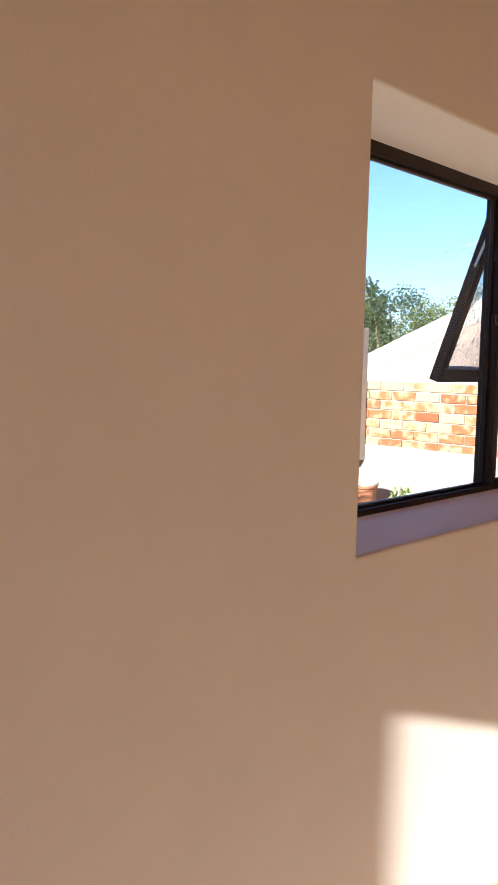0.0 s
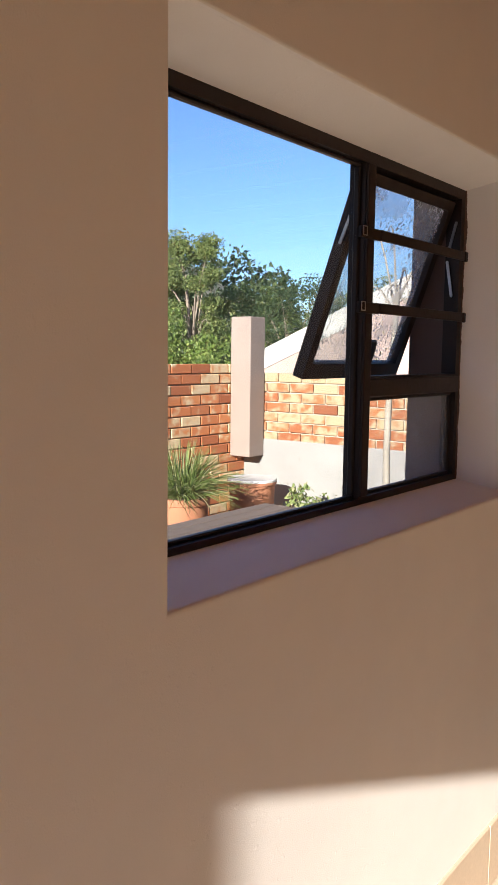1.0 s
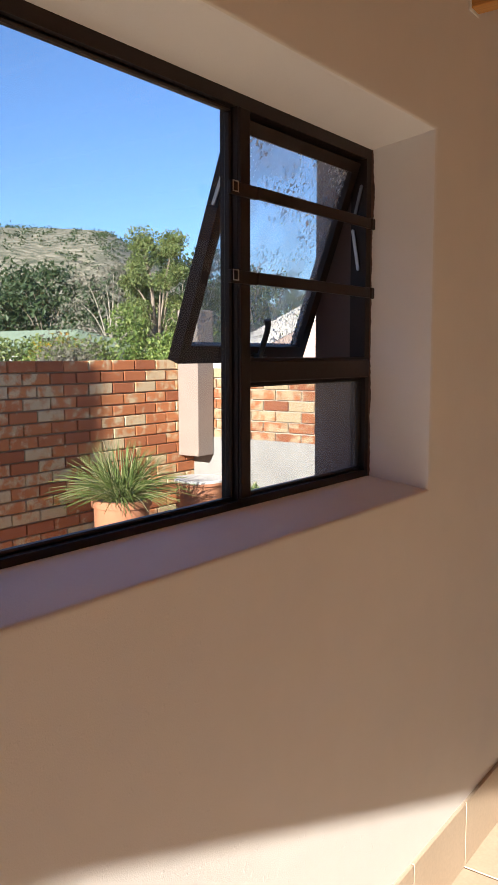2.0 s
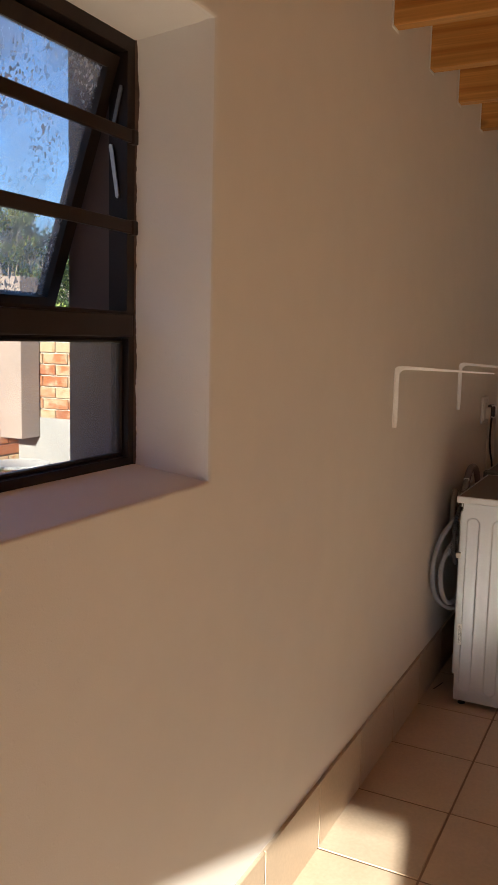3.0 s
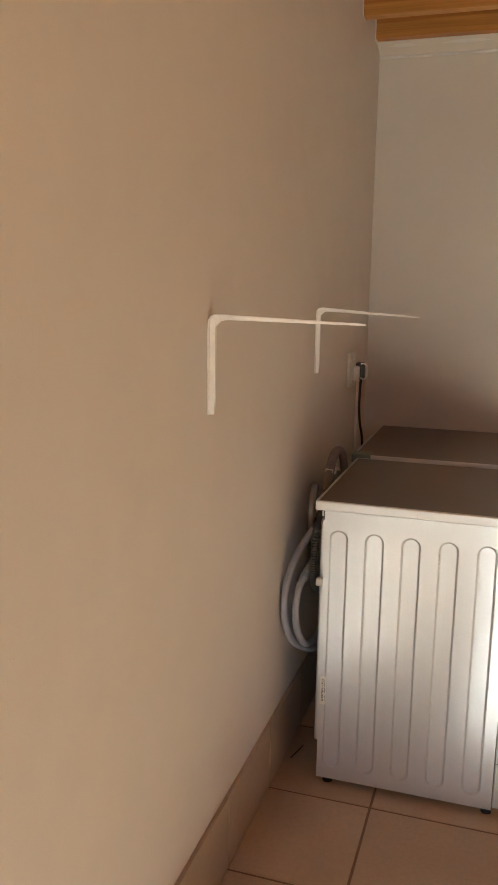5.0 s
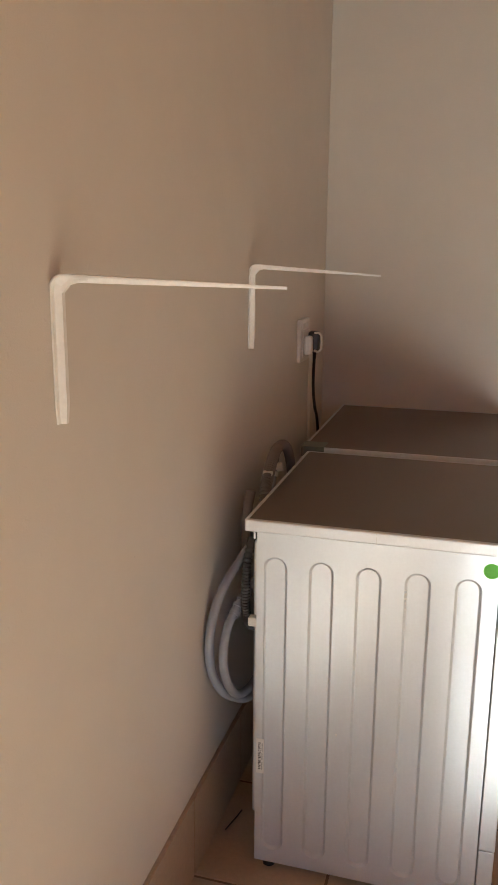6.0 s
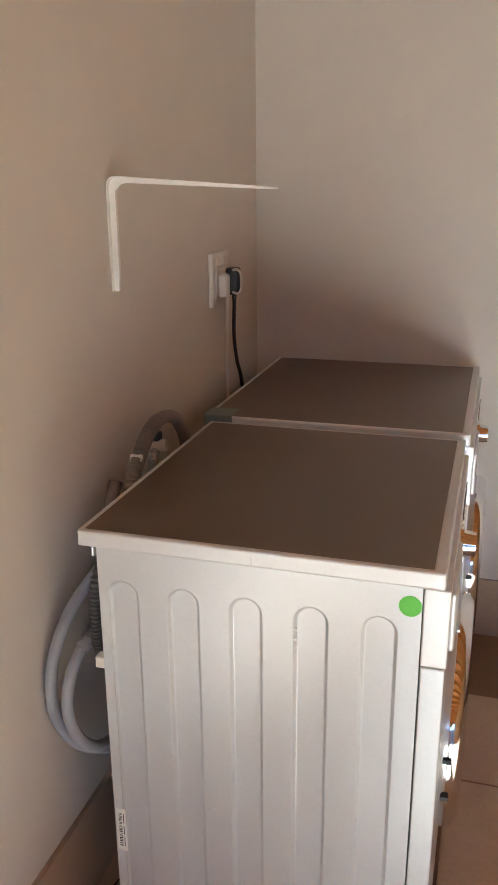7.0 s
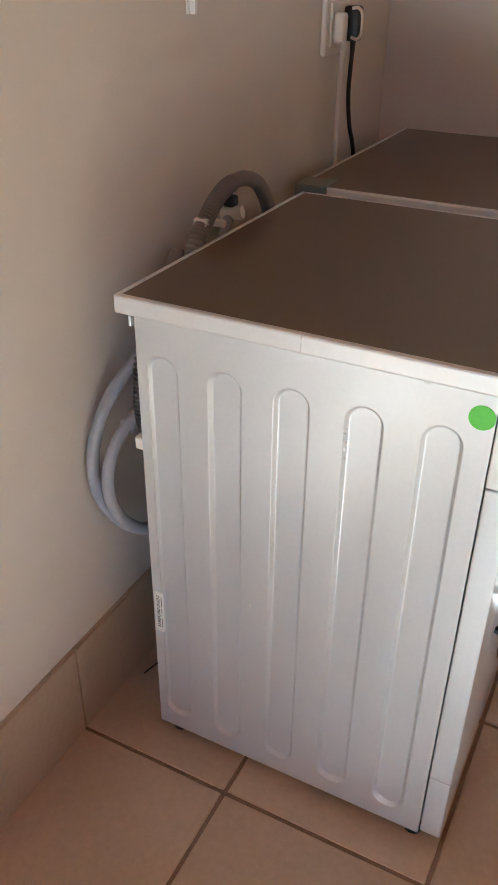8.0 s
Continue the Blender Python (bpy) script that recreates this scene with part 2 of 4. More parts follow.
CHROME = surface("chrome", (0.82, 0.82, 0.84), 0.08, 1.0, large=(3, 0.02), fine=(60, 0.02), relief=None, space="object")
WHITE_METAL = surface("white_powder_coat", (0.93, 0.92, 0.90), 0.45, large=(6, 0.04), fine=(120, 0.04), relief=(250, 0.15, 0.0005))
WHITE_PLASTIC = surface("white_plastic", (0.86, 0.83, 0.77), 0.38, large=(8, 0.03), fine=(90, 0.02), relief=None, space="object")
BLACK_PLASTIC = surface("black_plastic", (0.02, 0.02, 0.02), 0.42, fine=(120, 0.1), space="object")
HOSE_GREY = surface("grey_hose", (0.34, 0.355, 0.40), 0.5, large=(9, 0.08), fine=(70, 0.06), space="object")
HOSE_BLACK = surface("black_hose", (0.075, 0.072, 0.072), 0.5, large=(9, 0.1), fine=(70, 0.06), space="object")
HOSE_DARK = surface("dark_grey_hose", (0.24, 0.21, 0.19), 0.55, large=(9, 0.1), fine=(70, 0.06), space="object")
SILVER = surface("silver_enamel", (0.68, 0.71, 0.745), 0.36, 0.45, large=(2.5, 0.03), fine=(150, 0.02), relief=None, space="object", coat=0.15)
SILVER_PALE = surface("pale_silver_plastic", (0.76, 0.78, 0.80), 0.40, 0.4, large=(2.5, 0.03), fine=(150, 0.02), relief=None, space="object")
TOP_DARK = surface("brushed_top_laminate", (0.175, 0.13, 0.10), 0.30, 0.55, large=(0.8, 0.03), fine=(0.6, 0.01), relief=None, space="object", stretch=(1, 1, 1))
DARK_GLASS = surface("dark_door_glass", (0.015, 0.014, 0.014), 0.04, fine=(50, 0.02), relief=None, space="object", spec=0.8)
GREEN = surface("green_sticker", (0.15, 0.60, 0.07), 0.5, large=(30, 0.06), fine=(200, 0.05), relief=None, space="object")
PAPER = surface("label_paper", (0.82, 0.81, 0.78), 0.6, fine=(200, 0.03), relief=None, space="object")
INK = surface("ink", (0.05, 0.05, 0.05), 0.6, relief=None, space="object")
TEAL_TAPE = surface("teal_tape", (0.22, 0.275, 0.255), 0.35, fine=(120, 0.08), space="object")
SCUFF = surface("grey_scuff", (0.72, 0.72, 0.72), 0.6, fine=(200, 0.2), relief=None, space="object")
BRICK_A = brick_clay("face_brick", 0.17, 1.45)
BRICK_B = brick_clay("pale_face_brick", 0.235, 0.75)
MORTAR = surface("mortar", (0.42, 0.36, 0.29), 0.95, large=(4, 0.1), fine=(150, 0.15), relief=(220, 0.6, 0.002))
MORTAR_DARK = surface("brown_mortar", (0.30, 0.22, 0.16), 0.95, large=(4, 0.1), fine=(150, 0.15), relief=(220, 0.6, 0.002))
TERRACOTTA = surface("terracotta", (0.36, 0.145, 0.075), 0.8, large=(5, 0.12), fine=(60, 0.08), relief=(140, 0.3, 0.002), space="object")
SOIL = blotchy("potting_soil", [(0.3, (0.03, 0.022, 0.016)), (0.7, (0.09, 0.065, 0.045))], 40, 0.95, 0.01)
LIME = surface("limewashed_rim", (0.58, 0.56, 0.53), 0.85, large=(12, 0.08), fine=(80, 0.06), space="object")
TABLE_WOOD = surface("weathered_grey_wood", (0.16, 0.115, 0.092), 0.8, large=(3, 0.12), fine=(60, 0.15), relief=(90, 0.4, 0.002), space="object", stretch=(12, 1, 12), shuffle=True)
PAVING = blotchy("paved_ground", [(0.3, (0.24, 0.20, 0.15)), (0.7, (0.34, 0.29, 0.23))], 3.0, 0.9, 0.01)
BARK = surface("bark", (0.22, 0.17, 0.13), 0.9, large=(4, 0.25), fine=(40, 0.2), relief=(60, 0.6, 0.01), space="object")
BARK_PALE = surface("pale_bark", (0.30, 0.26, 0.21), 0.85, large=(6, 0.2), fine=(60, 0.2), relief=(60, 0.5, 0.006), space="object")
LEAF_MID = foliage("leaves_mid_green", (0.06, 0.09, 0.025), (0.15, 0.19, 0.055), (0.25, 0.27, 0.10))
LEAF_BRIGHT = foliage("leaves_bright_green", (0.06, 0.10, 0.02), (0.15, 0.22, 0.04), (0.26, 0.29, 0.09))
LEAF_DARK = foliage("leaves_dark_green", (0.02, 0.04, 0.016), (0.05, 0.08, 0.03))
LEAF_GREY = foliage("leaves_grey_twigs", (0.10, 0.09, 0.07), (0.20, 0.18, 0.14))
LEAF_GRASS = foliage("strap_leaves", (0.08, 0.13, 0.03), (0.25, 0.30, 0.10), (0.48, 0.42, 0.26))
LEAF_YELLOW = foliage("leaves_yellow_orange", (0.10, 0.13, 0.02), (0.40, 0.28, 0.02), (0.55, 0.22, 0.01))
HILL = blotchy("dry_hillside", [(0.38, (0.07, 0.08, 0.045)), (0.5, (0.18, 0.16, 0.105)), (0.62, (0.34, 0.29, 0.21))], 0.55, 0.95, 0.0, "world", 8)
ROOF_GREEN = surface("sage_roof_sheet", (0.22, 0.27, 0.18), 0.6, fine=(20, 0.06))
WHITE_COPING = surface("white_coping", (0.43, 0.40, 0.37), 0.8, fine=(30, 0.04), relief=(60, 0.3, 0.003))
PINK_WALL = surface("pink_plaster", (0.35, 0.255, 0.215), 0.85, fine=(30, 0.05), relief=(60, 0.3, 0.003))
ROOF_TILE = surface("grey_roof", (0.25, 0.23, 0.22), 0.8, fine=(12, 0.15))


# ---- mesh tools ----
def origin(ob):
    at = Vector((0, 0, 0))
    while ob:
        at += ob.location
        ob = ob.parent
    return at


def thing(name, at, label, category, group="", kind=""):
    ob = new(name)
    ob.location = at
    ob.empty_display_size = 0.1
    return tagged(ob, label, category, group, kind)


def part(name, bm, material, parent=None, label="", smooth=None):
    """Links a bmesh, given in world coordinates, as one mesh object under a thing or a part. smooth: the angle up to which edges are soft."""
    if parent:
        bmesh.ops.translate(bm, vec=-origin(parent), verts=bm.verts)
    me = bpy.data.meshes.new(name)
    if smooth is not None:
        limit = radians(smooth)
        for f in bm.faces:
            f.smooth = True
        for e in bm.edges:
            e.smooth = len(e.link_faces) == 2 and e.calc_face_angle(0.0) < limit
    bm.to_mesh(me)
    bm.free()
    me.materials.append(material)
    ob = new(name, me)
    ob.parent = parent
    return tagged(ob, label)


def box(bm, a, b, bevel=0.0, seg=2):
    """A box between two corners, its edges rounded by bevel."""
    r = bmesh.ops.create_cube(bm, size=1.0)
    vs = r["verts"]
    for v in vs:
        v.co = Vector([(a[i] + b[i]) / 2 + v.co[i] * (b[i] - a[i]) for i in range(3)])
    if bevel:
        es = list({e for v in vs for e in v.link_edges})
        bmesh.ops.bevel(bm, geom=es, offset=bevel, segments=seg, profile=0.5, affect="EDGES")
    return bm


def boxed(a, b, bevel=0.0, seg=2):
    return box(bmesh.new(), a, b, bevel, seg)


def rod(bm, p, q, r, r2=None, n=14):
    """A round bar from p to q, capped."""
    p, q = Vector(p), Vector(q)
    d = q - p
    m = Matrix.Translation((p + q) / 2) @ d.to_track_quat("Z", "Y").to_matrix().to_4x4()
    bmesh.ops.create_cone(bm, cap_ends=True, segments=n, radius1=r, radius2=r if r2 is None else r2, depth=d.length, matrix=m)
    return bm


def spline(points, n):
    """Points along a smooth curve through the given ones."""
    P = [Vector(p) for p in points]
    P = [2 * P[0] - P[1]] + P + [2 * P[-1] - P[-2]]
    out = []
    for i in range(1, len(P) - 2):
        for k in range(n):
            t = k / n
            a, b, c, d = P[i - 1:i + 3]
            out.append(0.5 * (2 * b + (c - a) * t + (2 * a - 5 * b + 4 * c - d) * t * t + (3 * b - a - 3 * c + d) * t ** 3))
    return out + [P[-2]]


def sweep(bm, path, radius, n=10):
    """A tube along path; radius is a number or a function of the step."""
    rings, ref = [], Vector((0.13, 0.31, 0.94))
    for i, p in enumerate(path):
        d = (path[min(i + 1, len(path) - 1)] - path[max(i - 1, 0)]).normalized()
        u = ref - d * ref.dot(d)
        u.normalize()
        ref = u
        w = d.cross(u)
        r = radius(i) if callable(radius) else radius
        rings.append([bm.verts.new(p + (u * math.cos(6.28319 * k / n) + w * math.sin(6.28319 * k / n)) * r) for k in range(n)])
    for a, b in zip(rings, rings[1:]):
        for k in range(n):
            bm.faces.new((a[k], a[(k + 1) % n], b[(k + 1) % n], b[k]))
    bm.faces.new(rings[0][::-1])
    bm.faces.new(rings[-1])
    return bm


def lathe(bm, centre, profile, n=32):
    """A turned body round the z axis at centre, from (radius, height) pairs."""
    rings = []
    for r, z in profile:
        rings.append([bm.verts.new(Vector(centre) + Vector((r * math.cos(6.28319 * k / n), r * math.sin(6.28319 * k / n), z))) for k in range(n)])
    for a, b in zip(rings, rings[1:]):
        for k in range(n):
            bm.faces.new((a[k], a[(k + 1) % n], b[(k + 1) % n], b[k]))
    bm.faces.new(rings[0][::-1])
    bm.faces.new(rings[-1])
    return bm


def quad(bm, *pts):
    return bm.faces.new([bm.verts.new(p) for p in pts])


def holed_slab(across, up, depth, holes, place):
    """A wall slab with openings cut through it. across, up, depth: its ranges; holes: (a0, a1, u0, u1); place turns (a, u, d) into a point."""
    bm = bmesh.new()
    A = sorted({*across, *[v for h in holes for v in h[:2]]})
    U = sorted({*up, *[v for h in holes for v in h[2:]]})
    inside = lambda a, u: any(h[0] < a < h[1] and h[2] < u < h[3] for h in holes)
    solid = {(i, j): not inside((A[i] + A[i + 1]) / 2, (U[j] + U[j + 1]) / 2) for i in range(len(A) - 1) for j in range(len(U) - 1)}
    vert = {(i, j, k): bm.verts.new(place(A[i], U[j], depth[k])) for i in range(len(A)) for j in range(len(U)) for k in (0, 1)}
    for (i, j), full in solid.items():
        if not full:
            continue
        for k in (0, 1):
            bm.faces.new([vert[p + (k,)] for p in ((i, j), (i + 1, j), (i + 1, j + 1), (i, j + 1))])
        for di, dj, p, q in ((-1, 0, (i, j), (i, j + 1)), (1, 0, (i + 1, j), (i + 1, j + 1)), (0, -1, (i, j), (i + 1, j)), (0, 1, (i, j + 1), (i + 1, j + 1))):
            if not solid.get((i + di, j + dj), False):
                bm.faces.new((vert[p + (0,)], vert[q + (0,)], vert[q + (1,)], vert[p + (1,)]))
    bmesh.ops.delete(bm, geom=[v for v in bm.verts if not v.link_faces], context="VERTS")
    bmesh.ops.recalc_face_normals(bm, faces=bm.faces)
    return bm


# ---- the room: window wall x = 0, floor z = 0 ----
Y0, Y1, X1, TOP = -0.39, 7.51, 4.606, 2.56
HEAD, SILL, JAMB_A, JAMB_B = 2.03, 1.161, 2.975, 4.37

west = holed_slab((-0.64, 7.76), (-0.3, 2.8), (0.0, -0.30), [(JAMB_A, JAMB_B, SILL, HEAD)], lambda a, u, d: (d, a, u))
for v in west.verts:                                   # the opening narrows towards the outside
    if v.co.x < -0.1:
        if abs(v.co.y - JAMB_A) < 1e-4 and SILL - 0.01 < v.co.z < HEAD + 0.01:
            v.co.y = 2.962
        elif abs(v.co.y - JAMB_B) < 1e-4 and SILL - 0.01 < v.co.z < HEAD + 0.01:
            v.co.y = 4.318
        if 2.9 < v.co.y < 4.4 and abs(v.co.z - SILL) < 1e-4:
            v.co.z = 1.155
        elif 2.9 < v.co.y < 4.4 and abs(v.co.z - HEAD) < 1e-4:
            v.co.z = 2.028
lips = [e for e in west.edges if all(abs(v.co.x) < 1e-4 and JAMB_A - 0.01 < v.co.y < JAMB_B + 0.01 and SILL - 0.01 < v.co.z < HEAD + 0.01 for v in e.verts)
        and len({round(f.normal.x, 1) for f in e.link_faces}) > 1]
bmesh.ops.bevel(west, geom=lips, offset=0.010, segments=3, profile=0.5, affect="EDGES")
wall_west = part("wall_west", west, WALL, None, "cream painted plaster wall with a window opening", 35)
wall_west.data.materials.append(REVEAL)
for f in wall_west.data.polygons:
    c = f.center
    if JAMB_A - 0.02 < c.y < JAMB_B + 0.01 and SILL - 0.005 < c.z < HEAD + 0.005 and -0.299 < c.x < -0.004:
        f.material_index = 1
tagged(wall_west, category="wall", kind="structure")

wall_north = part("wall_north", boxed((0.0003, Y1, -0.3), (X1 + 0.25, Y1 + 0.25, 2.8)), WALL, None, "cream painted plaster end wall")
tagged(wall_north, category="wall", kind="structure")
# east and south walls are unseen; they close the room and tint its fill
wall_east = part("wall_east", holed_slab((Y0 - 0.25, Y1 - 0.002), (-0.3, 2.8), (X1, X1 + 0.25), [], lambda a, u, d: (d, a, u)), WALL_WARM_BOUNCE, None, "unseen plain wall, coloured ochre to warm the bounced light")
tagged(wall_east, category="wall", kind="structure")
# first: doorway that shapes the wall's sun patch; others added for floor bounce
SUN_OPENINGS = [(0.778, 1.488, 0.0, 2.242), (1.95, 2.42, 0.0, 2.42), (2.5, 4.45, 0.0, 2.5)]
wall_south = part("wall_south", holed_slab((0.002, X1 - 0.002), (-0.3, 2.8), (Y0, Y0 - 0.25), SUN_OPENINGS, lambda a, u, d: (a, d, u)), WALL_WARM_BOUNCE, None,
                  "unseen plain wall with sun openings, coloured ochre to warm the bounced light")
tagged(wall_south, category="wall", kind="structure")

screed = part("floor", boxed((0.0, Y0, -0.12), (X1, Y1, -0.0025)), GROUT, None, "tan ceramic tiled floor with brown grout joints")
tagged(screed, category="floor", kind="structure")
ceiling = part("ceiling", boxed((0.002, Y0 + 0.002, TOP), (X1 - 0.002, Y1 - 0.002, TOP + 0.03)), PINE, None, "pine board ceiling over exposed beams")
tagged(ceiling, category="ceiling", kind="structure")
roof = part("roof", boxed((-0.32, Y0 - 0.3, 2.8), (X1 + 0.3, Y1 + 0.3, 2.92)), ROOF_TILE, None, "flat grey house roof")
tagged(roof, category="roof", kind="structure")

# exposed pine beams, and the plastered ledge at the end wall
BEAM_Z = 2.362
beam = thing("ceiling_beam", (0, 4.98, BEAM_Z), "oiled pine ceiling beam set into the plaster wall", "beam", "ceiling beams", "structure")
part("timber", boxed((0.004, 4.98, BEAM_Z), (X1 - 0.004, 5.03, TOP - 0.002), 0.003, 1), PINE, beam)
part("paint_edge", boxed((0.0015, 4.974, BEAM_Z - 0.006), (0.0055, 5.036, TOP - 0.004), 0.001, 1), REVEAL, beam, "white paint line round the beam end")
for y in (-0.1, 0.30, 0.72, 1.15, 1.58, 2.0, 2.43, 2.85, 3.28, 3.70, 4.13, 4.55, 5.41, 5.83, 6.255, 6.68, 7.105, 7.375):
    copy_thing(beam, Matrix.Translation((0, y, BEAM_Z)))
fillet = bmesh.new()
lip = [(7.4265, BEAM_Z - 0.0015), (Y1 - 0.001, BEAM_Z - 0.036), (Y1 - 0.001, BEAM_Z + 0.004), (7.4265, BEAM_Z + 0.004)]
lo, hi = [fillet.verts.new((0.002, y, z)) for y, z in lip], [fillet.verts.new((X1 - 0.002, y, z)) for y, z in lip]
fillet.faces.new(lo), fillet.faces.new(hi[::-1])
for k in range(4):
    fillet.faces.new((lo[k], hi[k], hi[(k + 1) % 4], lo[(k + 1) % 4]))
bmesh.ops.recalc_face_normals(fillet, faces=fillet.faces)
ledge = part("plaster_ledge", fillet, WALL, None, "pale plaster fillet under the last beam")
tagged(ledge, category="trim", kind="structure")


rng = random.Random(9)
bead = sweep(bmesh.new(), [Vector((0.004 + 0.05 * k, Y1 - 0.003 + rng.uniform(-0.002, 0.001), BEAM_Z - 0.038 + rng.uniform(-0.002, 0.002))) for k in range(92)], lambda i: 0.0055 + 0.0016 * math.sin(i * 1.7), 8)
ledge_bead = part("plaster_bead", bead, REVEAL, None, "uneven white filler bead under the ledge", 60)
tagged(ledge_bead, category="trim", kind="structure")
for k, (x, w) in enumerate(((0.10, 0.05), (0.34, 0.09), (0.62, 0.05))):
    dab = bmesh.new()
    bmesh.ops.create_uvsphere(dab, u_segments=14, v_segments=8, radius=1.0)
    for v in dab.verts:
        v.co = Vector((x + v.co.x * w * (1 + 0.2 * math.sin(5 * v.co.y)), 7.45 + v.co.y * 0.010, BEAM_Z - 0.0110 - v.co.y * 0.004 + v.co.z * 0.003))
    part("filler_dab", dab, REVEAL, ledge_bead, "", 60)


# ---- the window: dark steel frame, one large fixed light, a small fixed light and a top-hung sash standing open ----
win = thing("window_1", (-0.17, 3.66, 1.187), "dark brown metal window with an open top-hung sash", "window", "", "structure")
FX0, FX1 = -0.190, -0.148
FY0, FY1, FZ0, FZ1 = 2.955, 4.336, 1.158, 2.030


def bar(a, b, bevel=0.003):
    return boxed(a, b, bevel, 2)


part("window_frame", holed_slab((FY0, FY1), (FZ0, FZ1), (FX0, FX1),
                                [(2.994, 3.770, 1.203, 1.968), (3.806, 4.296, 1.490, 1.968), (3.806, 4.302, 1.206, 1.438)],
                                lambda a, u, d: (d, a, u)), FRAME_PAINT, win, "dark brown painted frame")
for y0, y1, z0, z1 in ((2.994, 3.770, 1.203, 1.968), (3.806, 4.302, 1.206, 1.438)):
    b = bmesh.new()                                     # glazing beads
    for s, e in (((y0, z0), (y1, z0 + 0.008)), ((y0, z1 - 0.008), (y1, z1)), ((y0, z0 + 0.008), (y0 + 0.008, z1 - 0.008)), ((y1 - 0.008, z0 + 0.008), (y1, z1 - 0.008))):
        box(b, (-0.176, s[0], s[1]), (-0.160, e[0], e[1]), 0.003, 1)
    part("glazing_bead", b, FRAME_PAINT, win)
    pane = part("pane", boxed((-0.171, y0 + 0.004, z0 + 0.004), (-0.167, y1 - 0.004, z1 - 0.004)), GLASS_CLEAR if y0 < 3.5 else GLASS_DUSTY, win, "clear glass pane with a little dust")
    pane.visible_shadow = False
for nm, lip in (("window_sill", [(-0.011, 1.1609), (-0.148, 1.189), (-0.148, 1.160), (-0.011, 1.156)]), ("window_head", [(-0.011, 2.0297), (-0.148, 1.994), (-0.148, 2.034), (-0.011, 2.034)])):
    b = bmesh.new()                                     # plaster sloping to the frame
    lo, hi = [b.verts.new((x, 2.962, z)) for x, z in lip], [b.verts.new((x, 4.362, z)) for x, z in lip]
    b.faces.new(lo), b.faces.new(hi[::-1])
    for k in range(4):
        b.faces.new((lo[k], hi[k], hi[(k + 1) % 4], lo[(k + 1) % 4]))
    bmesh.ops.recalc_face_normals(b, faces=b.faces)
    part(nm, b, REVEAL, win, "white painted plaster")
b = bmesh.new()
lip = [(-0.011, 4.3690), (-0.148, 4.322), (-0.148, 4.362), (-0.011, 4.372)]
lo, hi = [b.verts.new((x, y, 1.166)) for x, y in lip], [b.verts.new((x, y, 2.030)) for x, y in lip]
b.faces.new(lo), b.faces.new(hi[::-1])
for k in range(4):
    b.faces.new((lo[k], hi[k], hi[(k + 1) % 4], lo[(k + 1) % 4]))
bmesh.ops.recalc_face_normals(b, faces=b.faces)
part("window_jamb", b, REVEAL, win, "white painted plaster")
part("mullion_cover", bar((-0.150, 3.7715, 1.208), (-0.141, 3.8045, 1.968)), FRAME_PAINT, win)
part("transom_cover", bar((-0.150, 3.802, 1.441), (-0.141, 4.308, 1.484)), FRAME_PAINT, win)

# the sash, hung at the top and pushed out at the bottom
ANG = radians(19.5)
HINGE = Vector((-0.180, 0, 1.958))


def swung(bm):
    bmesh.ops.rotate(bm, cent=HINGE, matrix=Matrix.Rotation(ANG, 3, "Y"), verts=bm.verts)
    return bm


SB = 1.958 - 0.505
sash = part("sash", swung(holed_slab((3.805, 4.300), (SB, 1.964), (-0.196, -0.166), [(3.834, 4.270, SB + 0.040, 1.938)], lambda a, u, d: (d, a, u))), SASH_PAINT, win, "open top-hung sash")
p = part("sash_pane", swung(boxed((-0.184, 3.828, SB + 0.034), (-0.180, 4.276, 1.944))), GLASS_DIRTY, sash, "dusty glass pane with dried drops")
p.visible_shadow = False
HY = 4.070
part("handle_plate", swung(boxed((-0.166, HY - 0.055, SB + 0.006), (-0.156, HY + 0.05, SB + 0.022), 0.002, 1)), BLACK_PLASTIC, sash)
b = bmesh.new()
rod(b, (-0.164, HY, SB + 0.020), (-0.142, HY, SB + 0.022), 0.007)
sweep(b, spline([(-0.146, HY + 0.002, SB + 0.012), (-0.144, HY, SB + 0.050), (-0.143, HY - 0.003, SB + 0.095), (-0.146, HY - 0.010, SB + 0.113)], 5), lambda i: 0.0068 if i < 12 else 0.0082, 10)
part("sash_handle", swung(b), BLACK_PLASTIC, sash, "black lever handle")
for y, legs in ((3.801, [((-0.186, 1.905), (-0.232, 1.800))]), (4.2925, [((-0.160, 1.905), (-0.178, 1.835))]), (4.2905, [((-0.182, 1.800), (-0.166, 1.705))])):   # friction stays on both sides
    b = bmesh.new()
    for (xa, za), (xc, zc) in legs:
        s, e = Vector((xa, y, za)), Vector((xc, y, zc))
        d = (e - s).normalized()
        w = Vector((d.z, 0, -d.x)) * 0.0038
        vs = [s - w, s + w, e + w, e - w]
        lo = [b.verts.new(v + Vector((0, -0.0015, 0))) for v in vs]
        hi = [b.verts.new(v + Vector((0, 0.0015, 0))) for v in vs]
        b.faces.new(lo), b.faces.new(hi[::-1])
        for k in range(4):
            b.faces.new((lo[k], hi[k], hi[(k + 1) % 4], lo[(k + 1) % 4]))
        for c in (s, e):
            rod(b, c + Vector((0, -0.0022, 0)), c + Vector((0, 0.0022, 0)), 0.003, n=8)
    bmesh.ops.recalc_face_normals(b, faces=b.faces)
    part("window_stay", b, STEEL_DARK if y == 4.2925 else STEEL, win, "dull steel friction stay")
# lining over the outer reveal; its dark colour carries the jamb's shade
part("outer_jamb", boxed((-0.299, 4.310, 1.162), (-0.1905, 4.3155, 2.026)), PLASTER_JAMB_SHADED, win, "plastered outer jamb, darkened in colour to look shaded")

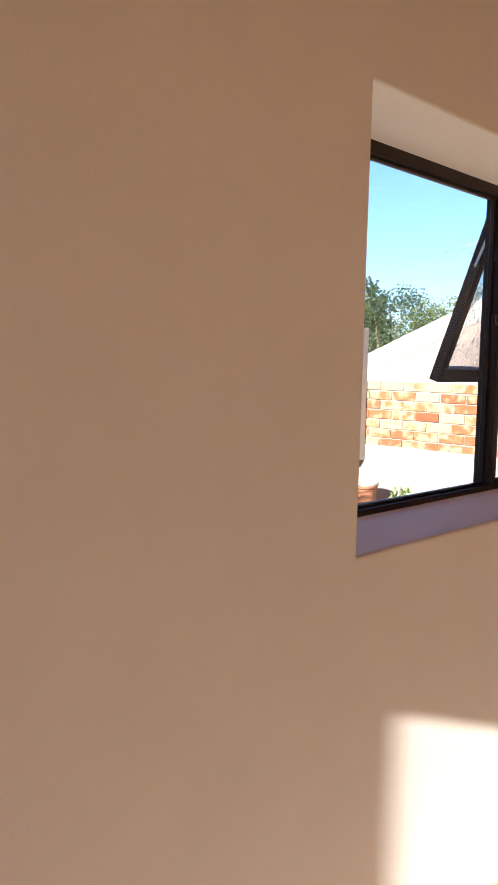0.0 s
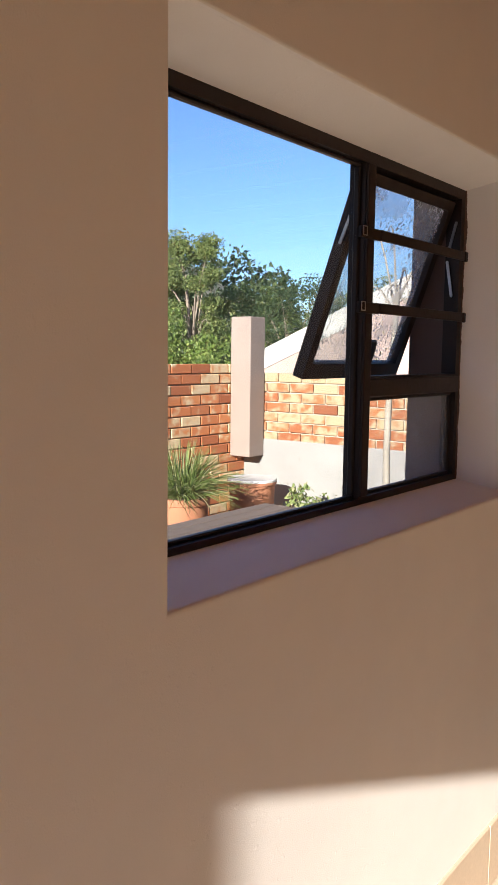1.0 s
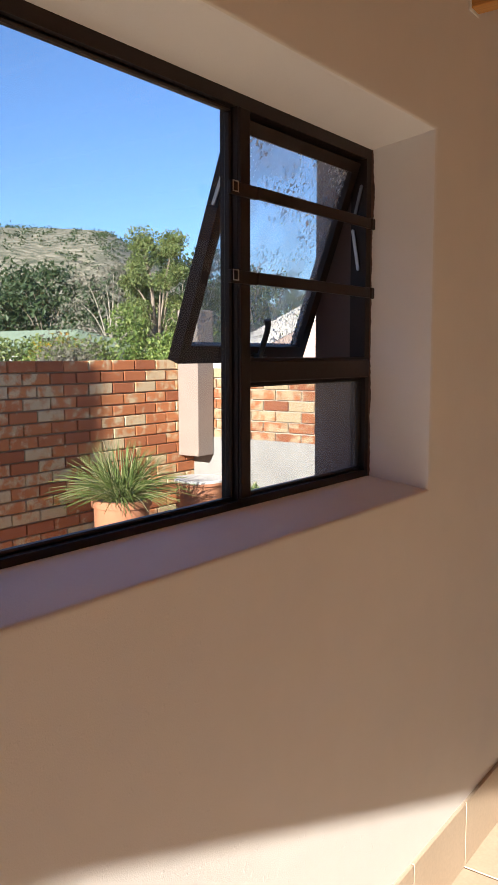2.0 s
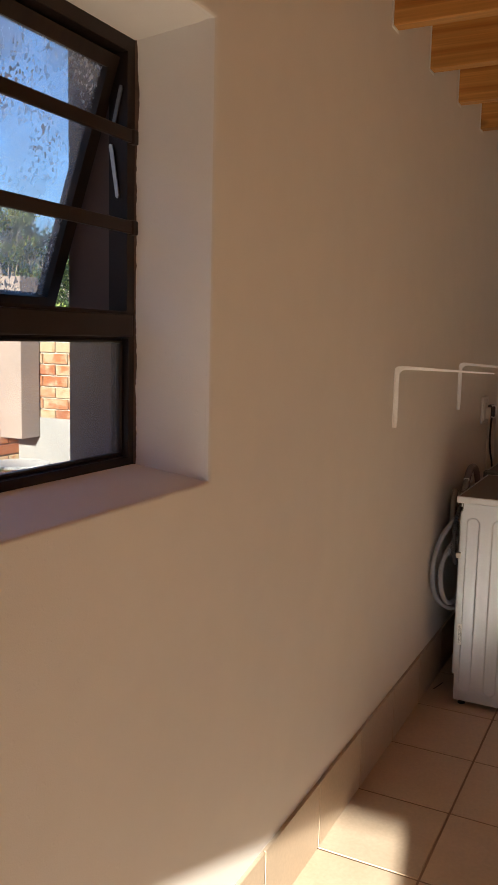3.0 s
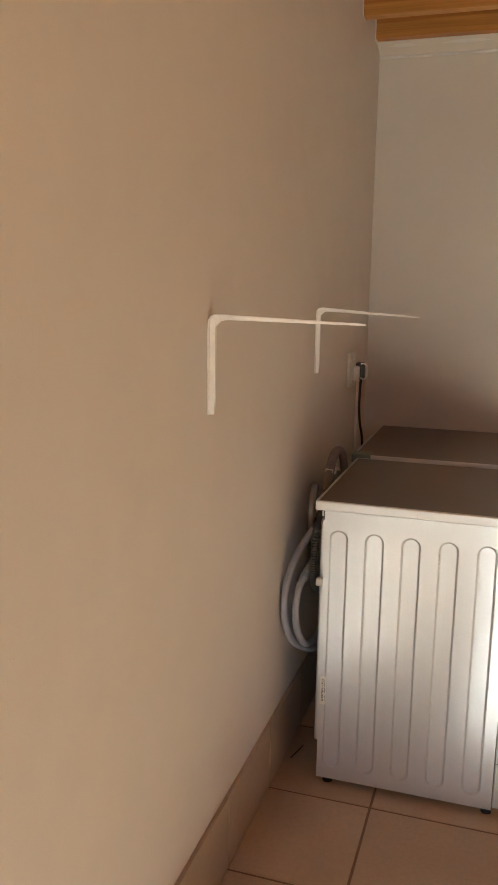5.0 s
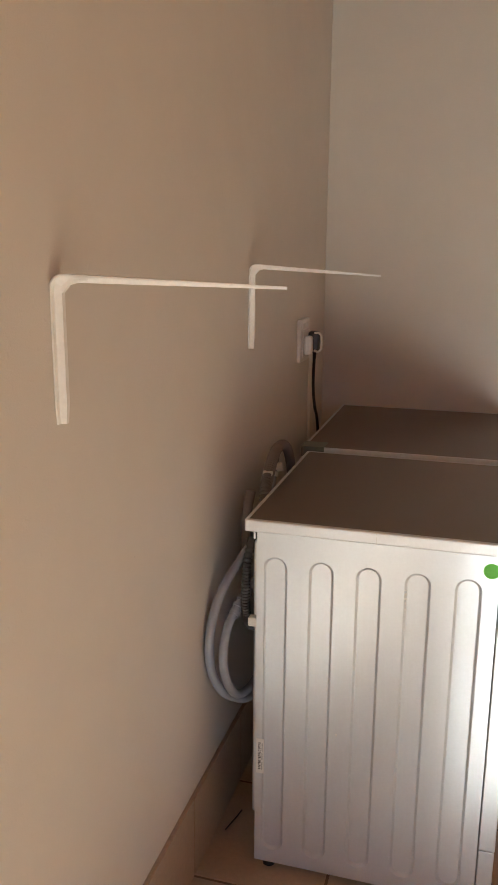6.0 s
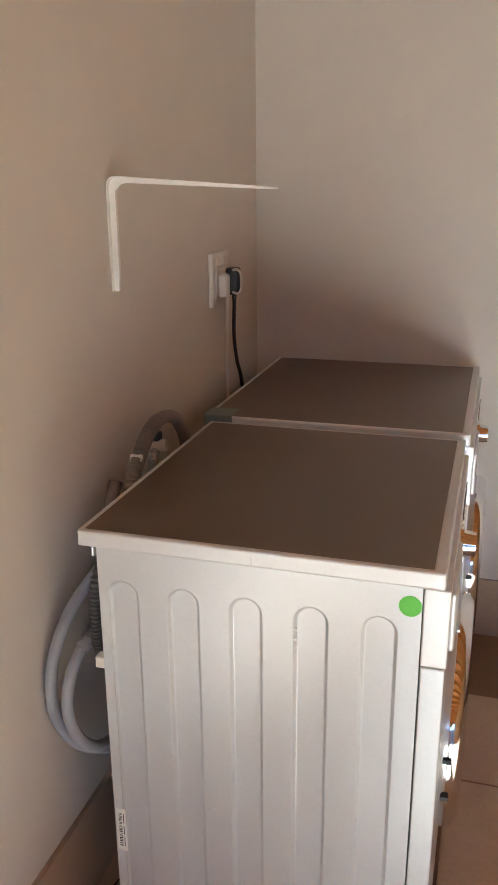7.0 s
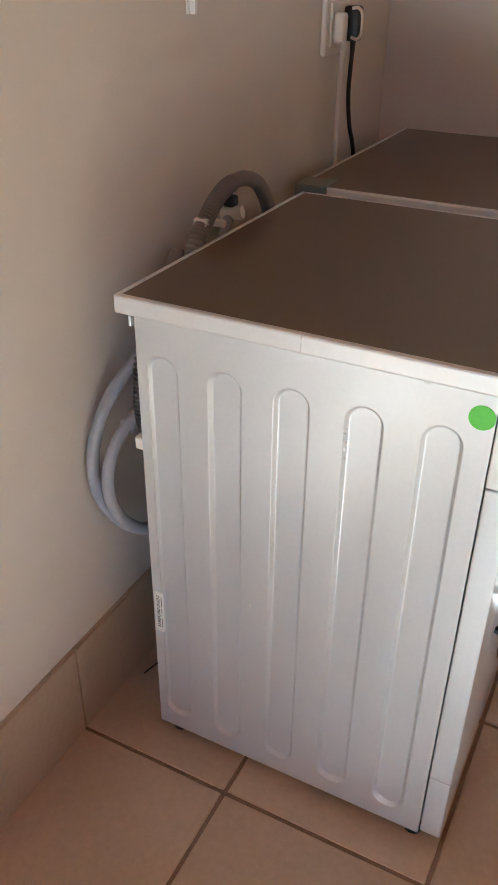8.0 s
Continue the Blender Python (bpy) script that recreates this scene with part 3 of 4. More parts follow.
rng = random.Random(14)
rag = bmesh.new()
last = None
w = 0.004
for k in range(140):
    z = 1.186 + 0.814 * k / 139
    w = min(max(w + rng.uniform(-0.0011, 0.0011), 0.0022), 0.0075)
    cur = [rag.verts.new((x, 4.3225 + (x + 0.148) * 0.343 + dy, z)) for x, dy in ((-0.150, 0.004), (-0.150, -0.003), (-0.148 + w, -0.0018), (-0.148 + w, 0.003))]
    if last:
        for q in range(4):
            rag.faces.new((last[q], last[(q + 1) % 4], cur[(q + 1) % 4], cur[q]))
    else:
        rag.faces.new(cur)
    last = cur
rag.faces.new(last[::-1])
bmesh.ops.recalc_face_normals(rag, faces=rag.faces)
part("paint_edge", rag, PAINT_SMEAR, win, "ragged brown paint line on the plaster", 40)

# two flat safety bars with clip ends
for z in (1.811, 1.646):
    sbar = thing("safety_bar", (-0.13, 4.05, z), "dark flat metal safety bar across the small window", "window bar", "safety bars", "structure")
    part("flat_bar", bar((-0.136, 3.812, z - 0.012), (-0.127, 4.300, z + 0.012), 0.002), FRAME_PAINT, sbar)
    part("bar_end", bar((-0.138, 4.282, z - 0.014), (-0.124, 4.300, z + 0.013), 0.003), FRAME_PAINT, sbar)
    clip = bmesh.new()
    for a, c in (((3.731, z + 0.0105), (3.749, z + 0.0125)), ((3.731, z - 0.0085), (3.749, z - 0.0065)), ((3.731, z - 0.0065), (3.733, z + 0.0105)), ((3.747, z - 0.0065), (3.749, z + 0.0105))):
        box(clip, (-0.1298, a[0], a[1]), (-0.1285, c[0], c[1]))
    part("clip", clip, STEEL, sbar, "small bright square clip")
    part("strap", bar((-0.140, 3.727, z - 0.013), (-0.130, 3.815, z + 0.012), 0.002), FRAME_PAINT, sbar)


# ---- shelf brackets ----
def shelf_bracket(y, z, swing, dip, L):
    br = thing("shelf_bracket", (0, y, z), "white pressed-metal shelf bracket screwed to the wall, without its shelf", "bracket", "shelf brackets")
    H, W = 0.205, 0.028
    arm = bmesh.new()

    def strip(path, half):
        rings = []
        for i, (p0, nrm) in enumerate(path):
            h = half(i / (len(path) - 1))
            prof = [(-h, 0.0), (-h * 0.45, 0.0), (-h * 0.3, h * 0.75), (h * 0.3, h * 0.75), (h * 0.45, 0.0), (h, 0.0), (h, -0.0025), (-h, -0.0025)]
            rings.append([arm.verts.new(p0 + nrm * d + Vector((0, w, 0))) for w, d in prof])
        for a, c in zip(rings, rings[1:]):
            for k in range(8):
                arm.faces.new((a[k], a[(k + 1) % 8], c[(k + 1) % 8], c[k]))
        arm.faces.new(rings[0][::-1])
        arm.faces.new(rings[-1])
    pts = [(Vector((0.0035, y, z - H + H * 0.86 * i / 6)), Vector((1, 0, 0))) for i in range(7)]
    R = 0.015
    for k in range(1, 6):
        a = math.pi / 2 * k / 6
        pts.append((Vector((0.0035 + R - R * math.cos(a), y, z - R - 0.003 + R * math.sin(a))), Vector((math.cos(a), 0, -math.sin(a)))))
    pts += [(Vector((0.0185 + (L - 0.021) * i / 8, y + swing * i / 8, z - 0.003 - dip * i / 8)), Vector((0, 0, -1))) for i in range(9)]
    strip(pts, lambda t: W / 2 * min(math.sqrt(0.62 + 8 * t), 1 if t < 0.5 else 1 - 1.75 * (t - 0.5)))
    bmesh.ops.recalc_face_normals(arm, faces=arm.faces)
    part("bracket_arm", arm, WHITE_METAL, br, "", 30)
    web = bmesh.new()                                   # the pressed gusset in the corner
    side = [Vector((0.006, 0, z - 0.050)), Vector((0.006, 0, z - 0.006)), Vector((0.050, 0, z - 0.008)), Vector((0.024, 0, z - 0.015)), Vector((0.014, 0, z - 0.026))]
    lo = [web.verts.new(p + Vector((0, y - 0.003, 0))) for p in side]
    hi = [web.verts.new(p + Vector((0, y + 0.003, 0))) for p in side]
    web.faces.new(lo), web.faces.new(hi[::-1])
    for k in range(5):
        web.faces.new((lo[k], hi[k], hi[(k + 1) % 5], lo[(k + 1) % 5]))
    bmesh.ops.recalc_face_normals(web, faces=web.faces)
    part("gusset", web, WHITE_METAL, br)
    for dz in (0.050, 0.186):
        s = rod(bmesh.new(), (0.003, y + 0.0095, z - dz), (0.0058, y + 0.0095, z - dz), 0.0040, n=10)
        part("screw", s, STEEL_DARK, br, "small steel screw head")
    return br


shelf_bracket(5.602, 1.366, 0.064, 0.014, 0.309)
shelf_bracket(6.549, 1.362, -0.006, 0.021, 0.320)


# ---- wall socket, plugs and cords ----
sock = thing("wall_socket", (0, 7.13, 1.052), "white double wall socket with two plugs in it", "socket")
part("plate", boxed((0.0005, 7.074, 1.050), (0.013, 7.204, 1.184), 0.004), WHITE_PLASTIC, sock)
part("inner_plate", boxed((0.0132, 7.090, 1.066), (0.0185, 7.190, 1.150), 0.002), WHITE_PLASTIC, sock)
for y in (7.105, 7.165):
    part("switch", boxed((0.0135, y - 0.009, 1.153), (0.019, y + 0.009, 1.172), 0.002), WHITE_PLASTIC, sock)


def plug(name, y, mat, cord_mat, label, cord, ring, deep, top):
    pl = thing(name, (0.02, y, 1.10), label, "plug")
    b = boxed((0.019, y - 0.021, 1.074), (deep, y + 0.021, top), 0.007, 3)
    for v in b.verts:
        if v.co.x > deep - 0.01:
            v.co.y = y + (v.co.y - y) * 0.75
    part("plug_body", b, mat, pl, "", 50)
    part("cord", sweep(bmesh.new(), spline(cord, 8), 0.0048, 8), cord_mat, pl, "", 60)
    part("strain_relief", rod(bmesh.new(), (0.037, y, 1.078), (0.037, y, 1.052), 0.0065, 0.005), cord_mat, pl, "", 50)
    if ring:
        part("pull_ring", sweep(bmesh.new(), spline([(0.040, y - 0.022, 1.138), (0.054, y - 0.024, 1.139), (0.063, y - 0.024, 1.127), (0.063, y - 0.024, 1.092), (0.054, y - 0.024, 1.080), (0.040, y - 0.022, 1.083)], 6), 0.0034, 8),
             WHITE_PLASTIC, pl, "white pull loop", 60)
    return pl


plug("white_plug", 7.113, WHITE_PLASTIC, WHITE_PLASTIC, "white plug with a white cord running down the wall",
     [(0.037, 7.113, 1.06), (0.036, 7.110, 0.98), (0.035, 7.110, 0.90), (0.036, 7.113, 0.82), (0.035, 7.14, 0.60), (0.05, 7.16, 0.30)], False, 0.041, 1.132)
plug("black_plug", 7.172, BLACK_PLASTIC, BLACK_PLASTIC, "black plug with a white pull loop and black cord",
     [(0.037, 7.172, 1.06), (0.037, 7.165, 0.97), (0.042, 7.172, 0.90), (0.050, 7.190, 0.83), (0.055, 7.23, 0.60), (0.06, 7.24, 0.30)], True, 0.052, 1.142)


# ---- washing machine and dryer, side by side with their backs to the window wall ----
def stadium(cx, z0, z1, r, y, n=14):
    pts = [(cx + r * math.cos(math.pi * k / n), z1 - r + r * math.sin(math.pi * k / n)) for k in range(n + 1)]
    pts += [(cx - r * math.cos(math.pi * k / n), z0 + r - r * math.sin(math.pi * k / n)) for k in range(n + 1)]
    return [Vector((x, y, z)) for x, z in pts]


def ribbed_panel(x0, x1, z0, z1, y, centres, s0, s1, r):
    """A pressed side panel with long round-ended channels sunk into it."""
    bm = bmesh.new()
    edges = []

    def loop(pts):
        vs = [bm.verts.new(p) for p in pts]
        es = [bm.edges.new((vs[i], vs[(i + 1) % len(vs)])) for i in range(len(vs))]
        return vs, es
    _, es = loop([Vector((x0, y, z0)), Vector((x1, y, z0)), Vector((x1, y, z1)), Vector((x0, y, z1))])
    edges += es
    rims = []
    for c in centres:
        vs, es = loop(stadium(c, s0, s1, r, y))
        edges += es
        rims.append((c, vs))
    bmesh.ops.triangle_fill(bm, use_beauty=True, edges=edges)
    for c, vs in rims:
        last = vs
        for inset, deep in ((0.0010, 0.0006), (0.0052, 0.0062), (0.0066, 0.0068)):
            ring = [bm.verts.new(p) for p in stadium(c, s0 + inset, s1 - inset, r - inset, y + deep)]
            for i in range(len(vs)):
                j = (i + 1) % len(vs)
                bm.faces.new((last[i], last[j], ring[j], ring[i]))
            last = ring
        bm.faces.new(last)
    bmesh.ops.recalc_face_normals(bm, faces=bm.faces)
    if sum(f.normal.y * f.calc_area() for f in bm.faces) > 0:
        bmesh.ops.reverse_faces(bm, faces=bm.faces)
    return bm


def lid_top(name, x0, x1, y0, y1, z0, z1, ix0, ix1, iy0, iy1, parent):
    """The lid: a rounded rim round a sunk dark top."""
    rim = holed_slab((x0, x1), (y0, y1), (z0, z1), [(ix0, ix1, iy0, iy1)], lambda a, u, d: (a, u, d))
    es = [e for e in rim.edges if e.calc_length() > 0.005 and len(e.link_faces) == 2 and e.calc_face_angle(0) > 0.5]
    bmesh.ops.bevel(rim, geom=es, offset=0.0035, segments=2, profile=0.5, affect="EDGES")
    lid = part(name, rim, SILVER_PALE, parent, "pale silver lid with a dark brushed top")
    part("lid_top", boxed((ix0 - 0.002, iy0 - 0.002, z0 + 0.002), (ix1 + 0.002, iy1 + 0.002, z1 - 0.0015)), TOP_DARK, lid, "dark brown-grey brushed top surface")
    return lid


def machine(name, label, category, xb, xf, y0, y1, top, group):
    """xb, xf: back and front of the lid; y0, y1: its near and far sides."""
    m = thing(name, ((xb + xf) / 2, (y0 + y1) / 2, 0), label, category, group)
    zl = top - 0.027
    bx0, bx1, by0, by1 = xb + 0.026, xf - 0.030, y0 + 0.009, y1 - 0.009
    part("body", boxed((bx0 + 0.001, by0 + 0.0095, 0.017), (bx1 - 0.001, by1, zl - 0.002), 0.004), SILVER, m, "silver enamelled cabinet")
    step = 0.0985
    part("side_panel", ribbed_panel(bx0, bx1, 0.019, zl - 0.001, by0, [bx0 + 0.040 + step * k for k in range(5)], 0.052, 0.769, 0.0265), SILVER, m,
         "silver side panel with five long pressed channels", 14)
    for xa, xc in ((bx0, bx0 + 0.016), (bx1 - 0.012, bx1)):
        part("panel_flange", boxed((xa, by0 + 0.0002, 0.019), (xc, by0 + 0.0096, zl - 0.001)), SILVER, m)
    lid_top("lid", xb, xf, y0, y1, zl, top, xb + 0.009, xf - 0.018, y0 + 0.011, y1 - 0.007, m)
    seam = boxed((xb + 0.2752, y0 - 0.0006, zl + 0.001), (xb + 0.2765, y0 + 0.003, top - 0.001))
    part("lid_seam", seam, SCUFF, m, "fine joint in the lid's edge")
    # front
    fx0, fx1 = bx1 + 0.0014, xf + 0.008
    part("control_panel", boxed((fx0, by0 - 0.001, 0.699), (fx1, by1 + 0.001, zl - 0.002), 0.0025, 2), SILVER_PALE, m, "pale silver control panel")
    part("front_panel", boxed((fx0 + 0.0004, by0 + 0.0005, 0.160), (fx1 - 0.002, by1, 0.697), 0.0025, 2), SILVER, m, "")
    part("kick_panel", boxed((fx0 + 0.0008, by0 + 0.001, 0.026), (fx1 - 0.003, by1, 0.158), 0.0025, 2), SILVER, m, "")
    yc = (y0 + y1) / 2
    kn = bmesh.new()
    rod(kn, (fx1 - 0.001, yc - 0.01, 0.765), (fx1 + 0.006, yc - 0.01, 0.765), 0.030, n=28)
    rod(kn, (fx1 + 0.006, yc - 0.01, 0.765), (fx1 + 0.026, yc - 0.01, 0.765), 0.023, 0.020, n=28)
    part("programme_knob", kn, CHROME, m, "round chrome programme knob", 40)
    for k in range(4):
        part("button", boxed((fx1 - 0.001, yc + 0.08 + 0.035 * k, 0.742), (fx1 + 0.004, yc + 0.102 + 0.035 * k, 0.754), 0.002), WHITE_PLASTIC, m)
    part("display", boxed((fx1 - 0.001, yc + 0.08, 0.768), (fx1 + 0.002, yc + 0.215, 0.795), 0.001), BLACK_PLASTIC, m, "black display strip")
    dr = boxed((fx1 - 0.002, by0 + 0.02, 0.715), (fx1 + 0.007, by0 + 0.20, 0.808), 0.005, 3)
    part("detergent_drawer", dr, SILVER_PALE, m)
    # round door
    zc, R = 0.440, 0.205
    door = bmesh.new()
    n = 48
    rings = []
    for r, d in ((R - 0.004, 0.0), (R, 0.006), (R - 0.002, 0.024), (R - 0.014, 0.034), (R - 0.036, 0.036), (R - 0.048, 0.030), (R - 0.056, 0.018)):
        rings.append([door.verts.new((fx1 - 0.002 + d, yc + r * math.cos(6.28319 * k / n), zc + r * math.sin(6.28319 * k / n))) for k in range(n)])
    for a, c in zip(rings, rings[1:]):
        for k in range(n):
            door.faces.new((a[k], a[(k + 1) % n], c[(k + 1) % n], c[k]))
    bmesh.ops.recalc_face_normals(door, faces=door.faces)
    d = part("door", door, CHROME, m, "round door with a chrome ring", 50)
    bowl = bmesh.new()
    rings = []
    for k in range(8):
        a = k / 7 * math.pi / 2
        rings.append([bowl.verts.new((fx1 + 0.012 + 0.012 * math.sin(a), yc + (R - 0.05) * math.cos(a) * math.cos(6.28319 * j / n), zc + (R - 0.05) * math.cos(a) * math.sin(6.28319 * j / n))) for j in range(n)])
    for a, c in zip(rings[:-1], rings[1:-1]):
        for j in range(n):
            bowl.faces.new((a[j], a[(j + 1) % n], c[(j + 1) % n], c[j]))
    bowl.faces.new(rings[-2])
    part("door_glass", bowl, DARK_GLASS, d, "dark bulging door glass", 60)
    for z in (zc + 0.035, zc - 0.035):
        part("hinge", boxed((fx1 + 0.002, yc - math.sqrt(R ** 2 - (z - zc) ** 2) - 0.006, z - 0.004), (fx1 + 0.016, yc - math.sqrt(R ** 2 - (z - zc) ** 2) + 0.008, z + 0.004), 0.0015), BLACK_PLASTIC, d, "black hinge peg")
    # feet
    for x in (bx0 + 0.03, bx1 - 0.012):
        for y in (by0 + 0.022, by1 - 0.03):
            f = bmesh.new()
            rod(f, (x, y, 0.0), (x, y, 0.008), 0.015, 0.014, 18)
            rod(f, (x, y, 0.008), (x, y, 0.019), 0.008, n=12)
            part("foot", f, BLACK_PLASTIC, m, "dark adjustable foot")
    return m, by0


washer, wy = machine("washing_machine", "silver front-loading washing machine with a dark brushed top", "washing machine", 0.105, 0.652, 6.156, 6.772, 0.850, "laundry machines")
dryer, dy = machine("tumble_dryer", "silver tumble dryer standing close behind the washing machine", "tumble dryer", 0.086, 0.660, 6.788, 7.455, 0.857, "laundry machines")

part("sticker", rod(bmesh.new(), (0.606, wy - 0.0008, 0.7905), (0.606, wy + 0.0005, 0.7905), 0.0158, n=32), GREEN, washer, "round green sticker")
lab = part("barcode_label", boxed((0.1335, wy - 0.0008, 0.248), (0.1515, wy + 0.0004, 0.335), 0.0003, 1), PAPER, washer, "small white paper label with bars")
rng = random.Random(5)
z = 0.258
while z < 0.326:
    h = rng.choice((0.0008, 0.0013, 0.002))
    part("bar", boxed((0.1380, wy - 0.0011, z), (0.1440, wy - 0.0007, z + h)), INK, lab)
    z += h + rng.choice((0.0016, 0.0026))
for z0, z1 in ((0.258, 0.278), (0.283, 0.300), (0.304, 0.325)):
    part("text_bar", boxed((0.1466, wy - 0.0011, z0), (0.1478, wy - 0.0007, z1)), INK, lab)
for a, c in (((0.4405, 0.728), (0.4465, 0.7305)), ((0.4415, 0.720), (0.4455, 0.724)), ((0.441, 0.709), (0.447, 0.713)), ((0.4425, 0.698), (0.4455, 0.704)), ((0.443, 0.687), (0.446, 0.690)),
             ((0.446, 0.822), (0.462, 0.8245)), ((0.534, 0.8175), (0.541, 0.8188)), ((0.310, 0.373), (0.3145, 0.379))):
    part("scuff", boxed((a[0], wy - 0.0006, a[1]), (c[0], wy + 0.0003, c[1]), 0.0002, 1), SCUFF, washer, "small grey scuff")
part("back_clip", boxed((0.108, wy + 0.012, 0.597), (0.130, wy + 0.032, 0.618), 0.003), WHITE_PLASTIC, washer, "white plastic hose clip")
part("lid_clip", boxed((0.124, wy - 0.004, 0.806), (0.128, wy + 0.004, 0.8215), 0.001), SILVER_PALE, washer)
back = boxed((0.108, 6.22, 0.10), (0.130, 6.70, 0.78), 0.006, 2)
part("back_cover", back, SILVER, washer)
tape = box(bmesh.new(), (0.084, 6.786, 0.8572), (0.150, 6.850, 0.8590), 0.0006, 1)
box(tape, (0.0845, 6.7862, 0.829), (0.150, 6.7876, 0.8570), 0.0004, 1)
part("corner_tape", tape, TEAL_TAPE, dryer, "strip of greyed teal tape on the lid corner")


def hose(name, pts, r, mat, label, ribs=None, n=14, steps=14):
    """A bent hose; ribs: the range of its length, in parts of one, that is corrugated."""
    h = thing(name, pts[0], label, "hose", "machine hoses")
    path = spline(pts, steps)
    if ribs:
        fine = []
        for a, c in zip(path, path[1:]):
            fine += [a, a.lerp(c, 0.5)]
        path = fine + [path[-1]]
        last = len(path)
        radius = lambda i: r * (1.0 if i % 4 < 2 else 0.78) if ribs[0] <= i / last <= ribs[1] else r * 0.9
    else:
        radius = r
    part("tube", sweep(bmesh.new(), path, radius, n), mat, h, "", 40 if ribs else 60)
    return h


hose("drain_hose", [(0.085, 6.36, 0.745), (0.058, 6.295, 0.705), (0.034, 6.236, 0.655), (0.020, 6.198, 0.590), (0.017, 6.184, 0.525), (0.020, 6.193, 0.464), (0.032, 6.220, 0.408), (0.050, 6.250, 0.376), (0.075, 6.30, 0.350), (0.09, 6.40, 0.345)],
     0.0108, HOSE_GREY, "grey drain hose looped behind the washing machine")
hose("inlet_hose", [(0.088, 6.31, 0.648), (0.070, 6.250, 0.618), (0.057, 6.200, 0.582), (0.053, 6.176, 0.535), (0.055, 6.174, 0.485), (0.061, 6.198, 0.430), (0.070, 6.245, 0.388), (0.085, 6.31, 0.385), (0.095, 6.40, 0.42)],
     0.0104, HOSE_GREY, "grey hose with a ribbed cuff behind the washing machine")
cuff = thing("hose_cuff", (0.075, 6.25, 0.60), "ribbed grey rubber cuff on the hose", "hose cuff", "machine hoses")
cp = spline([(0.083, 6.290, 0.639), (0.070, 6.250, 0.618), (0.059, 6.210, 0.591)], 5)
b = bmesh.new()
for i in range(0, len(cp) - 1, 2):
    rod(b, cp[i], cp[i].lerp(cp[i + 1], 0.8), 0.0132, n=16)
part("rib", b, HOSE_GREY, cuff, "", 40)
hose("corrugated_hose", [(0.090, 6.33, 0.80), (0.089, 6.245, 0.735), (0.088, 6.229, 0.68), (0.088, 6.226, 0.63), (0.089, 6.238, 0.585), (0.092, 6.265, 0.555), (0.098, 6.33, 0.54)],
     0.0105, HOSE_BLACK, "dark corrugated hose behind the washing machine", (0.0, 1.0))
hose("arched_hose", [(0.088, 6.364, 0.679), (0.088, 6.379, 0.779), (0.084, 6.404, 0.839), (0.082, 6.444, 0.871), (0.080, 6.482, 0.895), (0.078, 6.531, 0.909), (0.078, 6.589, 0.908), (0.079, 6.644, 0.883), (0.081, 6.684, 0.819), (0.084, 6.694, 0.719)],
     0.0145, HOSE_DARK, "grey corrugated hose arching above the machine's top", (0.0, 0.58))
hose("hose_stub", [(0.045, 6.375, 0.70), (0.042, 6.392, 0.78), (0.042, 6.422, 0.826)], 0.0125, HOSE_DARK, "short grey hose end by the wall")
for y, z in ((6.432, 0.874), (6.490, 0.858)):
    cl = thing("hose_clip", (0.055, y, z), "white plastic clip on the hose", "clip", "hose clips")
    part("clip_body", boxed((0.070, y - 0.005, z - 0.007), (0.094, y + 0.004, z + 0.005), 0.002), WHITE_PLASTIC, cl)
tap = thing("water_valve", (0.05, 6.62, 0.72), "white tap connector with a black cap below the hose arch", "valve")
b = bmesh.new()
rod(b, (0.052, 6.556, 0.850), (0.088, 6.562, 0.858), 0.0125, 0.0115, 20)
part("connector", b, WHITE_PLASTIC, tap, "", 40)
part("cap", boxed((0.056, 6.548, 0.866), (0.076, 6.572, 0.884), 0.004, 2), BLACK_PLASTIC, tap)
part("pipe", sweep(bmesh.new(), spline([(0.066, 6.556, 0.850), (0.068, 6.535, 0.828), (0.070, 6.52, 0.76), (0.07, 6.51, 0.66)], 6), 0.0095, 12), HOSE_GREY, tap, "", 60)

# rod-like marks in the dark corner beside the machine
wire = thing("floor_wire", (0.05, 6.2, 0.0), "thin dark wire lying on the floor by the machine", "wire")
part("strand", sweep(bmesh.new(), spline([(0.032, 6.255, 0.004), (0.038, 6.280, 0.004), (0.046, 6.31, 0.005), (0.050, 6.335, 0.004)], 6), 0.0019, 8), BLACK_PLASTIC, wire)


# ---- outside ----
GZ = -0.15
ground = part("ground", bmesh.new(), PAVING, None, "sandy paved ground running out to the hills")
bm = bmesh.new()
xs = [-3000, -300, -60, -12, -0.3, X1 + 0.25, 30, 3000]
ys = [-3000, -200, -20, Y0 - 0.25, Y1 + 0.25, 40, 300, 3000]
for i in range(7):
    for j in range(7):
        if not (i == 4 and j == 3):
            quad(bm, (xs[i], ys[j], GZ), (xs[i + 1], ys[j], GZ), (xs[i + 1], ys[j + 1], GZ), (xs[i], ys[j + 1], GZ))
bmesh.ops.remove_doubles(bm, verts=bm.verts, dist=0.001)
bm.to_mesh(ground.data)
bm.free()
tagged(ground, category="ground", kind="structure")

